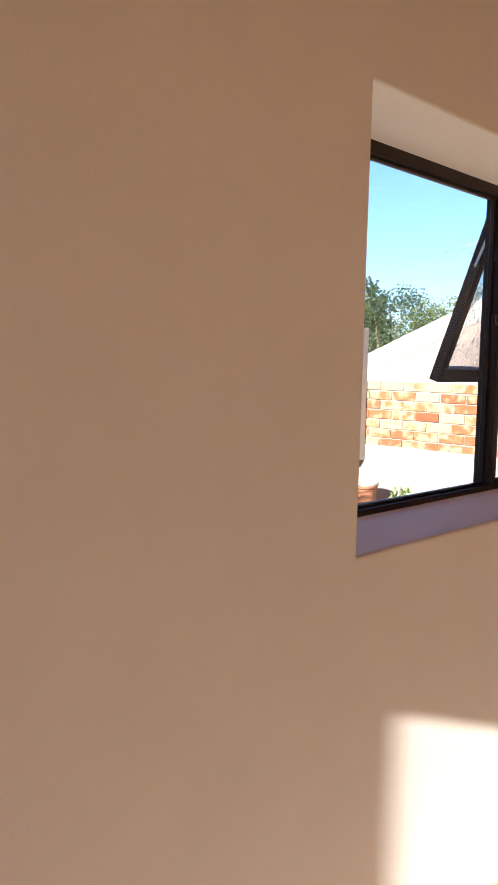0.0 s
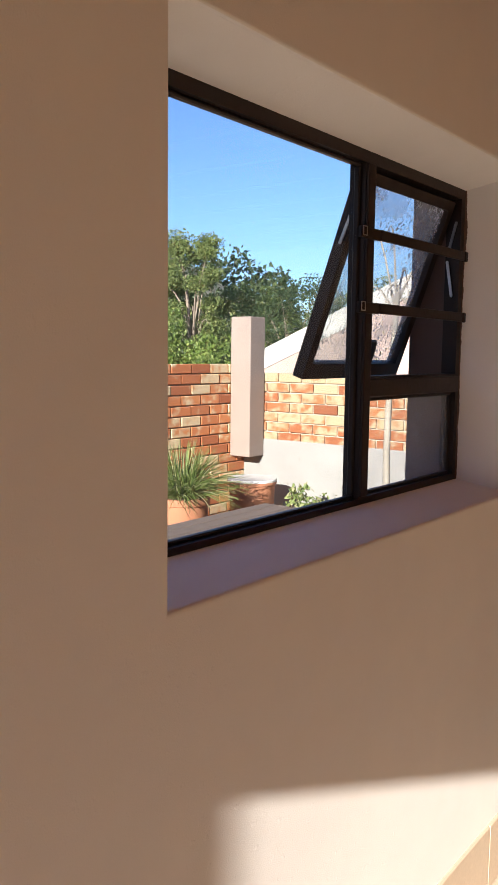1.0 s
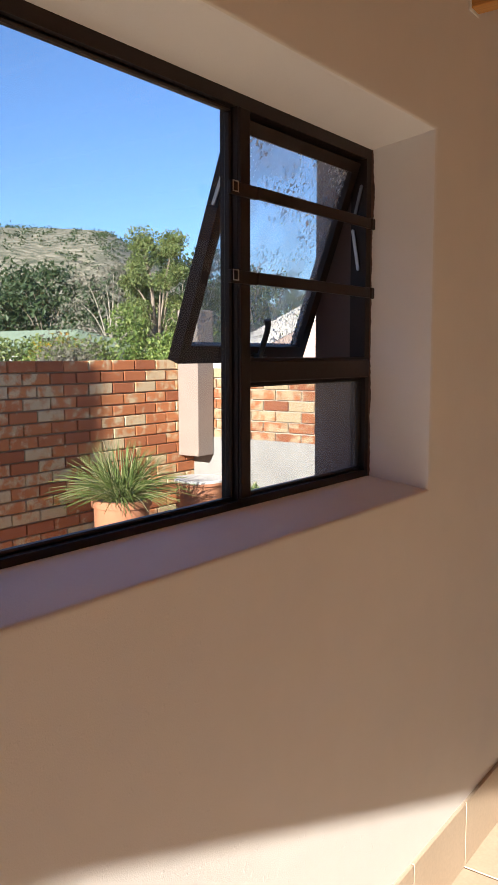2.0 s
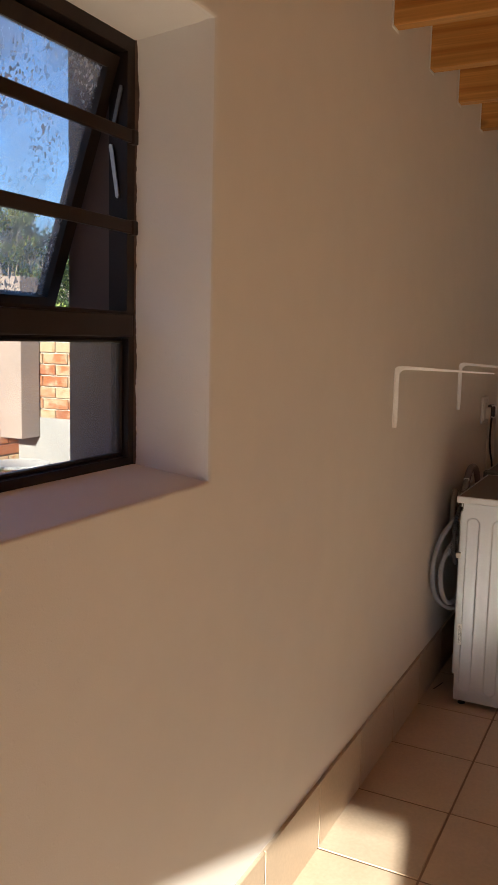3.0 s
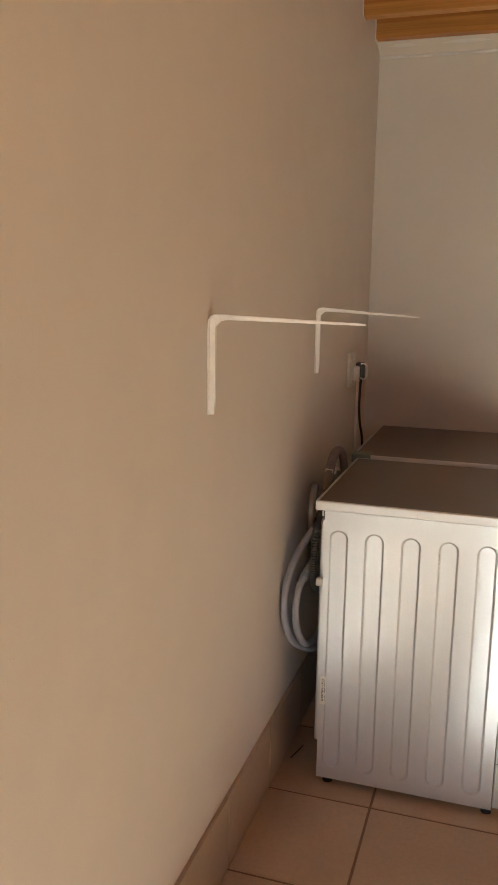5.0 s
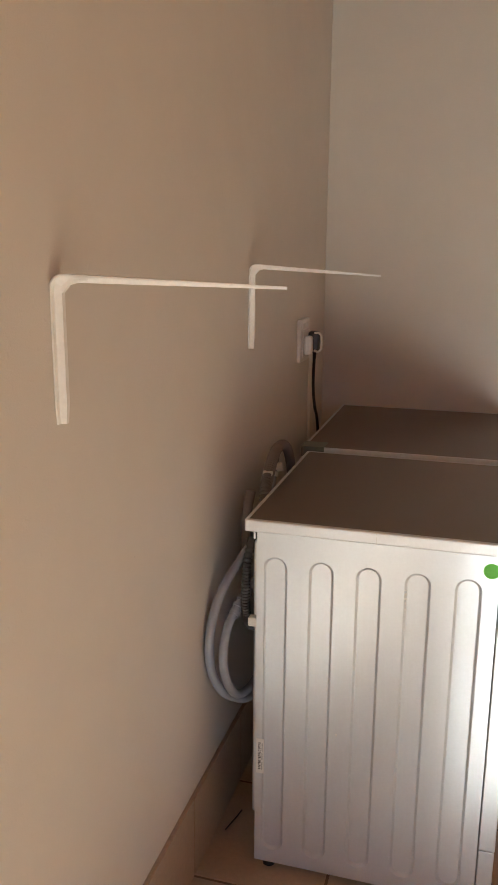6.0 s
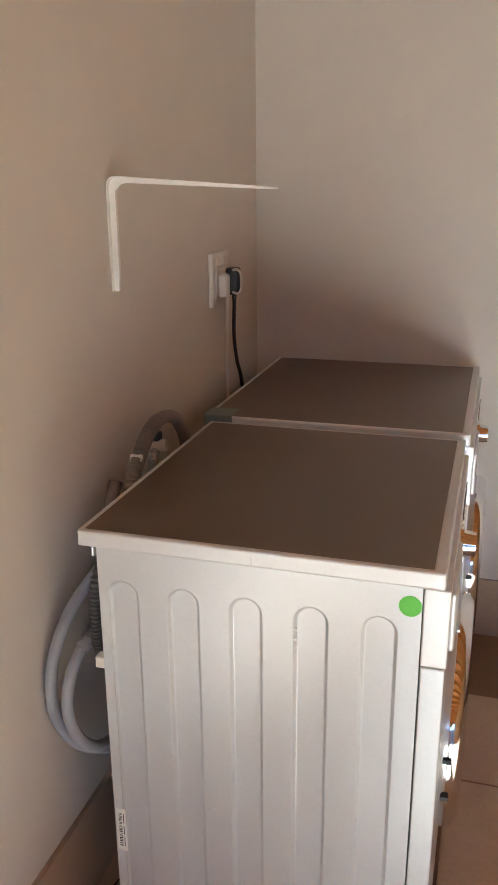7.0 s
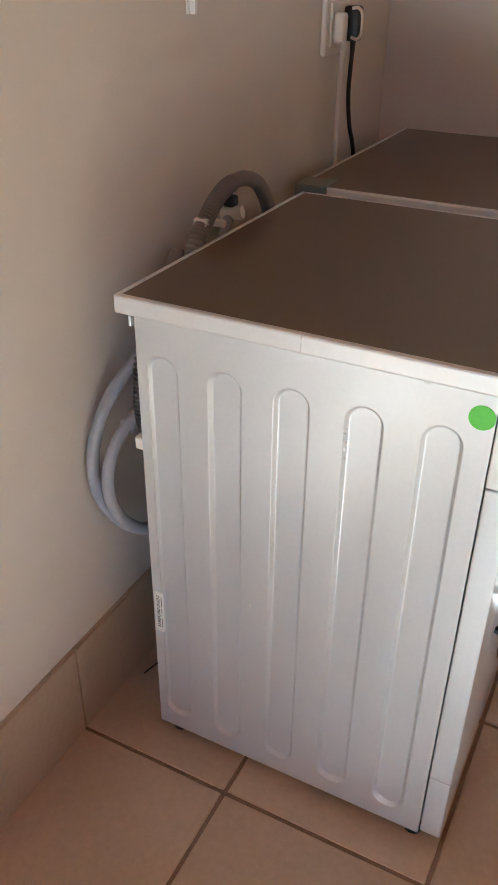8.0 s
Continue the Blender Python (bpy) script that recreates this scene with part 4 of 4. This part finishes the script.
WAX, WBY = -3.5, 7.65
core_a = part("garden_wall_west", boxed((WAX - 0.22, 0.5, GZ), (WAX - 0.015, WBY + 0.22, 1.452)), MORTAR_DARK, None, "orange face-brick garden wall")
tagged(core_a, category="wall", kind="structure")
core_b = part("garden_wall_north", boxed((WAX - 0.006, WBY + 0.013, 0.83), (-0.31, WBY + 0.22, 1.378)), MORTAR, None, "pale face-brick garden wall above a plastered base")
tagged(core_b, category="wall", kind="structure")
base_b = part("plaster_base", boxed((WAX, WBY - 0.012, GZ), (-0.31, WBY + 0.21, 0.832), 0.004), PLASTER_STAINED, core_b, "pale stained plaster base of the wall")
# unseen wall, added to keep low blue sky light off the end wall
sky_screen = part("sky_screen_south", boxed((-14, -7.75, GZ), (16, -7.5, 3.2)), PLASTER_OUT, None, "unseen plain wall added to block the low southern sky")
tagged(sky_screen, category="wall", kind="structure")
wing = part("house_wing", boxed((-6.5, -1.5, GZ), (-2.37, 1.5, 3.35)), PLASTER_OUT, None, "plain plastered wing of the house")
tagged(wing, category="building", kind="structure")

post = thing("gate_post", (-3.39, 7.54, 0.685), "pinkish plastered square post hung in the wall corner", "post")
part("shaft", boxed((-3.494, 7.44, 0.688), (-3.288, 7.636, 1.845), 0.006), PLASTER_POST, post)


def flower_pot(x, y, r, top, rim_mat, label, lip):
    p = thing("flower_pot", (x, y, GZ), label, "plant pot", "flower pots")
    h = top - GZ
    prof = [(r * 0.72, 0), (r * 0.78, h * 0.15), (r * 0.92, h * 0.6), (r * 0.97, h - lip), (r * 1.04, h - lip + 0.004), (r * 1.05, h - 0.006), (r * 1.03, h), (r * 0.90, h), (r * 0.88, h - 0.06)]
    part("pot_body", lathe(bmesh.new(), (x, y, GZ), prof), TERRACOTTA, p, "", 40)
    if rim_mat:
        part("pot_rim", lathe(bmesh.new(), (x, y, GZ), [(r * 1.045, h - 0.004), (r * 1.05, h + 0.010), (r * 1.02, h + 0.016), (r * 0.3, h + 0.010)]), rim_mat, p, "white dusted rim", 40)
    else:
        part("soil", lathe(bmesh.new(), (x, y, GZ), [(r * 0.9, h - 0.03), (r * 0.85, h - 0.015), (r * 0.2, h - 0.005)]), SOIL, p)
    return p


flower_pot(-2.9, 6.19, 0.185, 0.575, None, "terracotta pot holding a strappy plant", 0.05)
flower_pot(-3.02, 7.13, 0.185, 0.565, LIME, "terracotta pot with a whitened rim in the wall corner", 0.03)

# strappy plant in the pot
rng = random.Random(11)
plant = thing("strap_plant", (-2.9, 6.19, 0.56), "bushy plant of narrow strap leaves with dry tips", "plant")
bm = bmesh.new()
for i in range(720):
    a = rng.uniform(0, 6.283)
    lean = rng.uniform(0.1, 1.35) ** 0.9
    L = rng.uniform(0.22, 0.47)
    w = rng.uniform(0.002, 0.0052)
    base = Vector((-2.9 + 0.11 * math.cos(a) * rng.random(), 6.19 + 0.11 * math.sin(a) * rng.random(), 0.56))
    out = Vector((math.cos(a), math.sin(a), 0))
    side = Vector((-math.sin(a), math.cos(a), 0))
    prev = None
    for k in range(6):
        t = k / 5
        p = base + out * (L * t * math.sin(lean) * (0.6 + 0.4 * t)) + Vector((0, 0, L * (t * math.cos(lean * 0.8) - 0.42 * lean * t * t)))
        ww = w * (1 - t) ** 0.6 + 0.0008
        cur = (bm.verts.new(p - side * ww), bm.verts.new(p + Vector((0, 0, -0.003))), bm.verts.new(p + side * ww))
        if prev:
            bm.faces.new((prev[0], prev[1], cur[1], cur[0]))
            bm.faces.new((prev[1], prev[2], cur[2], cur[1]))
        prev = cur
part("leaves", bm, LEAF_GRASS, plant)


def leaf(bm, p, size, rng, flat=0.0):
    """One folded leaf of four corners and a midrib."""
    d = Vector((rng.gauss(0, 1), rng.gauss(0, 1), rng.gauss(0, 1) * (1 - flat) - 0.15)).normalized()
    s = d.cross(Vector((rng.gauss(0, 1), rng.gauss(0, 1), rng.gauss(0, 1)))).normalized()
    u = d.cross(s) * size * 0.12
    a, t = bm.verts.new(p), bm.verts.new(p + d * size)
    l = bm.verts.new(p + d * size * 0.45 + s * size * 0.28 + u)
    r = bm.verts.new(p + d * size * 0.45 - s * size * 0.28 + u)
    bm.faces.new((a, r, t, l))


def tree(name, at, height, spread, leaves, size, leaf_mat, bark, label, category="tree", seed=1, stem=0.5, clumps=26, group="garden trees", girth=1.0):
    """A tapered trunk, limbs that fork towards clumps, and a crown of single leaves thinning out at each clump's rim."""
    rng = random.Random(seed)
    at = Vector(at)
    t = thing(name, at, label, category, group)
    wood = bmesh.new()
    r0 = (0.022 * height + 0.02) * girth
    lean = Vector((rng.uniform(-0.1, 0.1), rng.uniform(-0.1, 0.1), 0)) * height
    fork = at + Vector((0, 0, height * stem)) + lean * stem
    sweep(wood, spline([at, at + Vector((rng.uniform(-0.03, 0.03) * height, 0, height * stem * 0.5)), fork], 4), lambda i: r0 * (1 - 0.05 * i), 8)
    tips = []
    for k in range(clumps):
        a = 6.283 * (k * 0.381966) + rng.uniform(-0.3, 0.3)
        lev = (k + 0.5) / clumps
        lev = min(max(lev + rng.uniform(-0.06, 0.06), 0.0), 1.0)
        rad = spread * math.sqrt(max(0.03, 1 - (2 * lev - 0.85) ** 2 / 1.4)) * rng.uniform(0.55, 1.0)
        z0 = height * (stem * 0.7)
        c = at + lean + Vector((math.cos(a) * rad, math.sin(a) * rad, z0 + (height - z0) * lev * rng.uniform(0.9, 1.0)))
        tips.append(c)
        if k % 2 == 0:
            sweep(wood, spline([fork - Vector((0, 0, height * 0.12 * rng.random())), fork.lerp(c, 0.5) + Vector((0, 0, 0.06 * height)), c], 3), lambda i: r0 * (0.30 - 0.04 * i), 5)
    part("trunk", wood, bark, t, "", 60)
    crown = bmesh.new()
    each = leaves // clumps
    for c in tips:
        cr = spread * rng.uniform(0.26, 0.46)
        squash = rng.uniform(0.6, 0.9)
        for _ in range(each):
            d = Vector((rng.gauss(0, 1), rng.gauss(0, 1), rng.gauss(0, 1))).normalized() * cr * rng.random() ** 0.45
            d.z *= squash
            leaf(crown, c + d, size * rng.uniform(0.6, 1.25), rng)
    part("crown", crown, leaf_mat, t)
    return t


def shrub(name, at, r, h, leaves, size, mat, label, seed, category="shrub", group="shrubs"):
    rng = random.Random(seed)
    at = Vector(at)
    s = thing(name, at, label, category, group)
    stems = bmesh.new()
    for k in range(7):
        a = k * 0.9
        sweep(stems, spline([at, at + Vector((math.cos(a) * r * 0.3, math.sin(a) * r * 0.3, h * 0.4)), at + Vector((math.cos(a) * r * 0.7, math.sin(a) * r * 0.7, h * 0.5))], 3), lambda i: 0.012 * h * (1 - 0.12 * i), 5)
    part("stems", stems, BARK, s)
    bm = bmesh.new()
    lobes = [(Vector((rng.uniform(-0.6, 0.6) * r, rng.uniform(-0.6, 0.6) * r, h * rng.uniform(0.3, 0.82))), rng.uniform(0.3, 0.55) * r) for _ in range(12)]
    for i in range(leaves):
        c, cr = lobes[i % 12]
        d = Vector((rng.gauss(0, 1), rng.gauss(0, 1), rng.gauss(0, 1))).normalized() * cr * rng.random() ** 0.4
        leaf(bm, at + c + d, size * rng.uniform(0.6, 1.3), rng)
    part("leaves", bm, mat, s)
    return s


shrub("small_shrub", (-2.50, 7.22, GZ), 0.25, 0.78, 800, 0.05, LEAF_GRASS, "low bright green leafy shrub by the plastered wall base", 3)
# young tree in front of the far garden wall
tree("young_tree", (-1.62, 6.80, GZ), 2.75, 0.40, 170, 0.022, LEAF_MID, BARK_PALE, "slim young tree with a pale trunk", seed=8, stem=0.78, clumps=14, girth=0.36)

tree("broadleaf_tree", (-12.5, 17.2, GZ), 4.8, 0.98, 21000, 0.072, LEAF_MID, BARK, "tall green broadleaf tree with a loose crown", seed=21, stem=0.42, clumps=34)
tree("broadleaf_tree", (-13.2, 20.5, GZ), 3.6, 1.4, 6500, 0.085, LEAF_MID, BARK, "dark green broadleaf tree behind the garden wall", seed=22, stem=0.4, clumps=24)
tree("broadleaf_tree", (-11.5, 19.6, GZ), 3.7, 1.5, 8000, 0.085, LEAF_DARK, BARK, "dense dark green tree behind the garden wall", seed=23, stem=0.3, clumps=30)
tree("broadleaf_tree", (-9.6, 20.6, GZ), 3.6, 1.6, 8000, 0.085, LEAF_MID, BARK, "rounded green tree behind the garden wall", seed=29, stem=0.3, clumps=30)
shrub("hedge_shrub", (-9.05, 13.6, GZ), 1.0, 2.7, 9000, 0.07, LEAF_BRIGHT, "tall bright green shrub behind the brick wall", 31)
shrub("hedge_shrub", (-8.2, 13.2, GZ), 0.8, 2.2, 5000, 0.065, LEAF_BRIGHT, "bright green shrub behind the brick wall", 32)
shrub("hedge_shrub", (-12.0, 13.6, GZ), 1.1, 2.1, 5000, 0.07, LEAF_GREY, "greyish dry shrub behind the brick wall", 33)
shrub("hedge_shrub", (-13.4, 14.6, GZ), 1.2, 2.0, 5000, 0.075, LEAF_BRIGHT, "green shrub behind the brick wall", 34)
shrub("yellow_shrub", (-15.9, 16.6, GZ), 1.0, 2.35, 2400, 0.13, LEAF_YELLOW, "yellow and orange flowering shrub", 35)
shrub("hedge_shrub", (-14.4, 16.9, GZ), 1.1, 2.0, 2200, 0.13, LEAF_MID, "green shrub behind the brick wall", 36)
shrub("hedge_shrub", (-20.5, 19.0, GZ), 1.6, 2.3, 2400, 0.16, LEAF_MID, "green shrub behind the brick wall", 37)
tree("bare_tree", (-27.0, 30.0, GZ), 6.0, 2.2, 2600, 0.16, LEAF_GREY, BARK_PALE, "leafless grey winter tree", seed=41, stem=0.3, clumps=30)
for k, (x, y, h, s) in enumerate(((-46, 42, 8.2, 3.2), (-52, 44, 7.4, 3.2), (-40, 43, 7.0, 3.0), (-36, 45, 8.5, 3.4), (-60, 50, 9.0, 4.0), (-33, 48, 7.5, 3.5), (-50, 38, 6.5, 3.0))):
    tree("dark_tree", (x, y, GZ), h, s, 2400, 0.42, LEAF_DARK, BARK, "dark evergreen tree at the foot of the hill", seed=50 + k, stem=0.25, clumps=22, group="far trees")

# neighbour's gabled house: white raking coping over pink plaster
nh = thing("neighbour_house", (-3, 16, GZ), "pink plastered house with a white raking gable coping", "house")
bm = bmesh.new()
GY = 13.0
line = lambda x: 1.62 + 0.42 * (x + 7.3)
face = [(-10.2, GZ), (-10.2, line(-10.2) - 0.30), (-2.2, line(-2.2) - 0.30), (4.0, line(-2.2) - 2.6), (4.0, GZ)]
lo = [bm.verts.new((x, GY, max(z, GZ))) for x, z in face]
hi = [bm.verts.new((x, GY + 7.5, max(z, GZ))) for x, z in face]
bm.faces.new(lo), bm.faces.new(hi[::-1])
for k in range(5):
    bm.faces.new((lo[k], hi[k], hi[(k + 1) % 5], lo[(k + 1) % 5]))
bmesh.ops.recalc_face_normals(bm, faces=bm.faces)
part("wall", bm, PINK_WALL, nh)
for xa, xb, za, zb in ((-10.3, -2.2, line(-10.3), line(-2.2)), (-2.2, 4.1, line(-2.2), line(-2.2) - 2.35)):
    bm = bmesh.new()
    pts = [(xa, za - 0.33), (xb, zb - 0.33), (xb, zb), (xa, za)]
    lo = [bm.verts.new((x, GY - 0.02, z)) for x, z in pts]
    hi = [bm.verts.new((x, GY + 0.30, z)) for x, z in pts]
    bm.faces.new(lo), bm.faces.new(hi[::-1])
    for k in range(4):
        bm.faces.new((lo[k], hi[k], hi[(k + 1) % 4], lo[(k + 1) % 4]))
    bmesh.ops.recalc_face_normals(bm, faces=bm.faces)
    part("coping", bm, WHITE_COPING, nh, "white raking coping")
far = thing("green_roofed_house", (-30, 27, GZ), "low white house with a sage-green sheet roof", "house")
part("wall", boxed((-37, 25.5, GZ), (-25.5, 31, 1.65)), WHITE_COPING, far)
bm = bmesh.new()
for a, c, d, e in (((-37.4, 25.1, 1.6), (-25.1, 25.1, 1.6), (-27.5, 28.2, 2.65), (-35, 28.2, 2.65)), ((-25.1, 31.4, 1.6), (-37.4, 31.4, 1.6), (-35, 28.2, 2.65), (-27.5, 28.2, 2.65))):
    quad(bm, a, c, d, e)
for tri in (((-37.4, 31.4, 1.6), (-37.4, 25.1, 1.6), (-35, 28.2, 2.65)), ((-25.1, 25.1, 1.6), (-25.1, 31.4, 1.6), (-27.5, 28.2, 2.65))):
    bm.faces.new([bm.verts.new(p) for p in tri])
bmesh.ops.remove_doubles(bm, verts=bm.verts, dist=0.01)
part("roof", bm, ROOF_GREEN, far)

# the scrub-covered hill
bm = bmesh.new()
rows = []
for i in range(61):
    a = radians(20 + i * 1.25)                            # degrees to the left of +y
    crest = 6 + 30 * max(0.0, min(1.0, (math.degrees(a) - 32) / 13)) + 8 * max(0.0, min(1.0, (math.degrees(a) - 48) / 30))
    row = []
    for j in range(25):
        t = j / 24
        r = 75 + 190 * t
        h = crest * (math.sin(t * math.pi / 2) ** 1.2) + 2.2 * noise.noise((r * 0.03 * math.cos(a), r * 0.03 * math.sin(a), 0)) * t
        row.append(bm.verts.new((-math.sin(a) * r, math.cos(a) * r, GZ - 0.4 + h)))
    rows.append(row)
for a, c in zip(rows, rows[1:]):
    for j in range(24):
        bm.faces.new((a[j], a[j + 1], c[j + 1], c[j]))
bmesh.ops.recalc_face_normals(bm, faces=bm.faces)
hill = part("backdrop", bm, HILL, None, "dry scrub-covered hillside under the sky", 80)
tagged(hill, category="hill", kind="structure")
rng = random.Random(77)
bm = bmesh.new()
for i in range(2600):
    a = rng.uniform(24, 90)
    deg = a
    crest = 6 + 30 * max(0.0, min(1.0, (deg - 32) / 13)) + 8 * max(0.0, min(1.0, (deg - 48) / 30))
    t = rng.random() ** 0.8
    r = 75 + 190 * t
    h = crest * (math.sin(t * math.pi / 2) ** 1.2)
    c = Vector((-math.sin(radians(a)) * r, math.cos(radians(a)) * r, GZ - 0.2 + h))
    s = rng.uniform(0.4, 1.3) * (1.5 if t < 0.3 else 1)
    for k in range(12):
        d = Vector((rng.gauss(0, 0.55), rng.gauss(0, 0.55), abs(rng.gauss(0, 0.5)))) * s
        leaf(bm, c + d, s * 0.6, rng)
bush = part("hill_scrub", bm, LEAF_DARK, None, "dark scrub bushes scattered over the hillside")
tagged(bush, category="bushes", kind="stuff")

# slatted garden table outside the window
TZ = 0.60
table = thing("garden_table", (-1.75, 5.35, GZ), "weathered grey slatted wooden garden table", "table")
for k in range(9):
    x = -2.235 + k * 0.108
    part("slat", boxed((x, 4.45, TZ - 0.025), (x + 0.098, 6.24, TZ), 0.004, 1), TABLE_WOOD, table)
for y in (4.62, 6.06):
    part("rail", boxed((-2.20, y - 0.03, TZ - 0.085), (-1.30, y + 0.03, TZ - 0.026), 0.003, 1), TABLE_WOOD, table)
    for x in (-2.16, -1.34):
        part("leg", boxed((x - 0.035, y - 0.035, GZ), (x + 0.035, y + 0.035, TZ - 0.086), 0.004, 1), TABLE_WOOD, table)


# ---- pieces: floor tiles, skirting tiles, bricks ----
def piece_mesh(name, size, bevel, mat, seg=1):
    bm = boxed([-s / 2 for s in size], [s / 2 for s in size], bevel, seg)
    me = bpy.data.meshes.new(name)
    bm.to_mesh(me)
    bm.free()
    me.materials.append(mat)
    return me


def put(name, me, at, parent, turn=(0, 0, 0)):
    ob = new(name, me)
    ob.parent = parent
    ob.location = Vector(at) - origin(parent)
    ob.rotation_euler = turn
    return ob


STEP, TX, TY = 0.3585, 0.302, 6.096
rng = random.Random(2)
tile_full = piece_mesh("tile", (0.3515, 0.3515, 0.012), 0.0018, TILE)
cut = 0.302 - 0.0035 - 0.002
tile_cut = piece_mesh("tile_cut", (cut, 0.3515, 0.012), 0.0018, TILE)
for j in range(-18, 4):
    y = TY + (j + 0.5) * STEP
    if y + STEP / 2 > Y1 or y - STEP / 2 < Y0:
        continue
    put("tile", tile_cut, (0.002 + cut / 2, y, -0.006 + rng.uniform(-0.0003, 0.0003)), screed)
    for i in range(12):
        x = TX + (i + 0.5) * STEP
        put("tile", tile_full, (x, y, -0.006 + rng.uniform(-0.0004, 0.0004)), screed)

skirting = part("baseboard", boxed((0.0, Y0, 0.0), (0.004, Y1, 0.200)), GROUT_PALE, None, "tan ceramic tile skirting along the walls")
tagged(skirting, category="skirting", kind="structure")
sk_piece = piece_mesh("skirting_tile", (0.008, 0.354, 0.198), 0.0016, SKIRT)
joints = [6.096 + 0.3585 * k for k in range(-18, 4)]
for a in joints:
    if a > Y0 and a + 0.3585 < Y1 + 0.05:
        put("skirting_tile", sk_piece, (0.006, a + 0.179, 0.1005 + rng.uniform(-0.0008, 0.0008)), skirting)
skirting_n = part("baseboard_north", boxed((0.012, Y1 - 0.004, 0.0), (X1, Y1 - 0.0005, 0.186)), GROUT_PALE, None, "tan ceramic tile skirting along the end wall")
tagged(skirting_n, category="skirting", kind="structure")
for i in range(11):
    x = 0.302 + (i + 0.5) * STEP
    put("skirting_tile", sk_piece, (x, Y1 - 0.006, 0.087 + 0.0005), skirting_n, (0, 0, math.pi / 2))

BL, BH, JT = 0.222, 0.073, 0.0102
brick_a = piece_mesh("brick", (0.03, BL, BH), 0.004, BRICK_A)
brick_ah = piece_mesh("half_brick", (0.03, BL / 2 - 0.005, BH), 0.004, BRICK_A)
z = 1.455 - BH / 2
row = 0
while z > GZ:
    y = WBY - 0.006 - (BL / 2 if row % 2 == 0 else (BL / 2 - 0.005) / 2)
    first = True
    while y > 4.5:
        half = first and row % 2 == 1
        put("brick", brick_ah if half else brick_a, (WAX - 0.013 + rng.uniform(-0.003, 0.002), y, z + rng.uniform(-0.0015, 0.0015)), core_a, (rng.uniform(-0.008, 0.008), 0, rng.uniform(-0.012, 0.012)))
        y -= (BL * 0.75 + 0.0075 + 0.0) if half else BL + JT
        first = False
    z -= BH + JT
    row += 1
brick_b = piece_mesh("pale_brick", (BL, 0.03, BH), 0.004, BRICK_B)
z = 1.385 - BH / 2
row = 0
while z > 0.85:
    x = WAX + 0.004 + BL / 2 - (0 if row % 2 else BL / 2 + JT / 2)
    while x < -0.45:
        put("brick", brick_b, (x, WBY + 0.013 + rng.uniform(-0.003, 0.002), z + rng.uniform(-0.0015, 0.0015)), core_b, (rng.uniform(-0.008, 0.008), 0, rng.uniform(-0.012, 0.012)))
        x += BL + JT
    z -= BH + JT - 0.0008
    row += 1
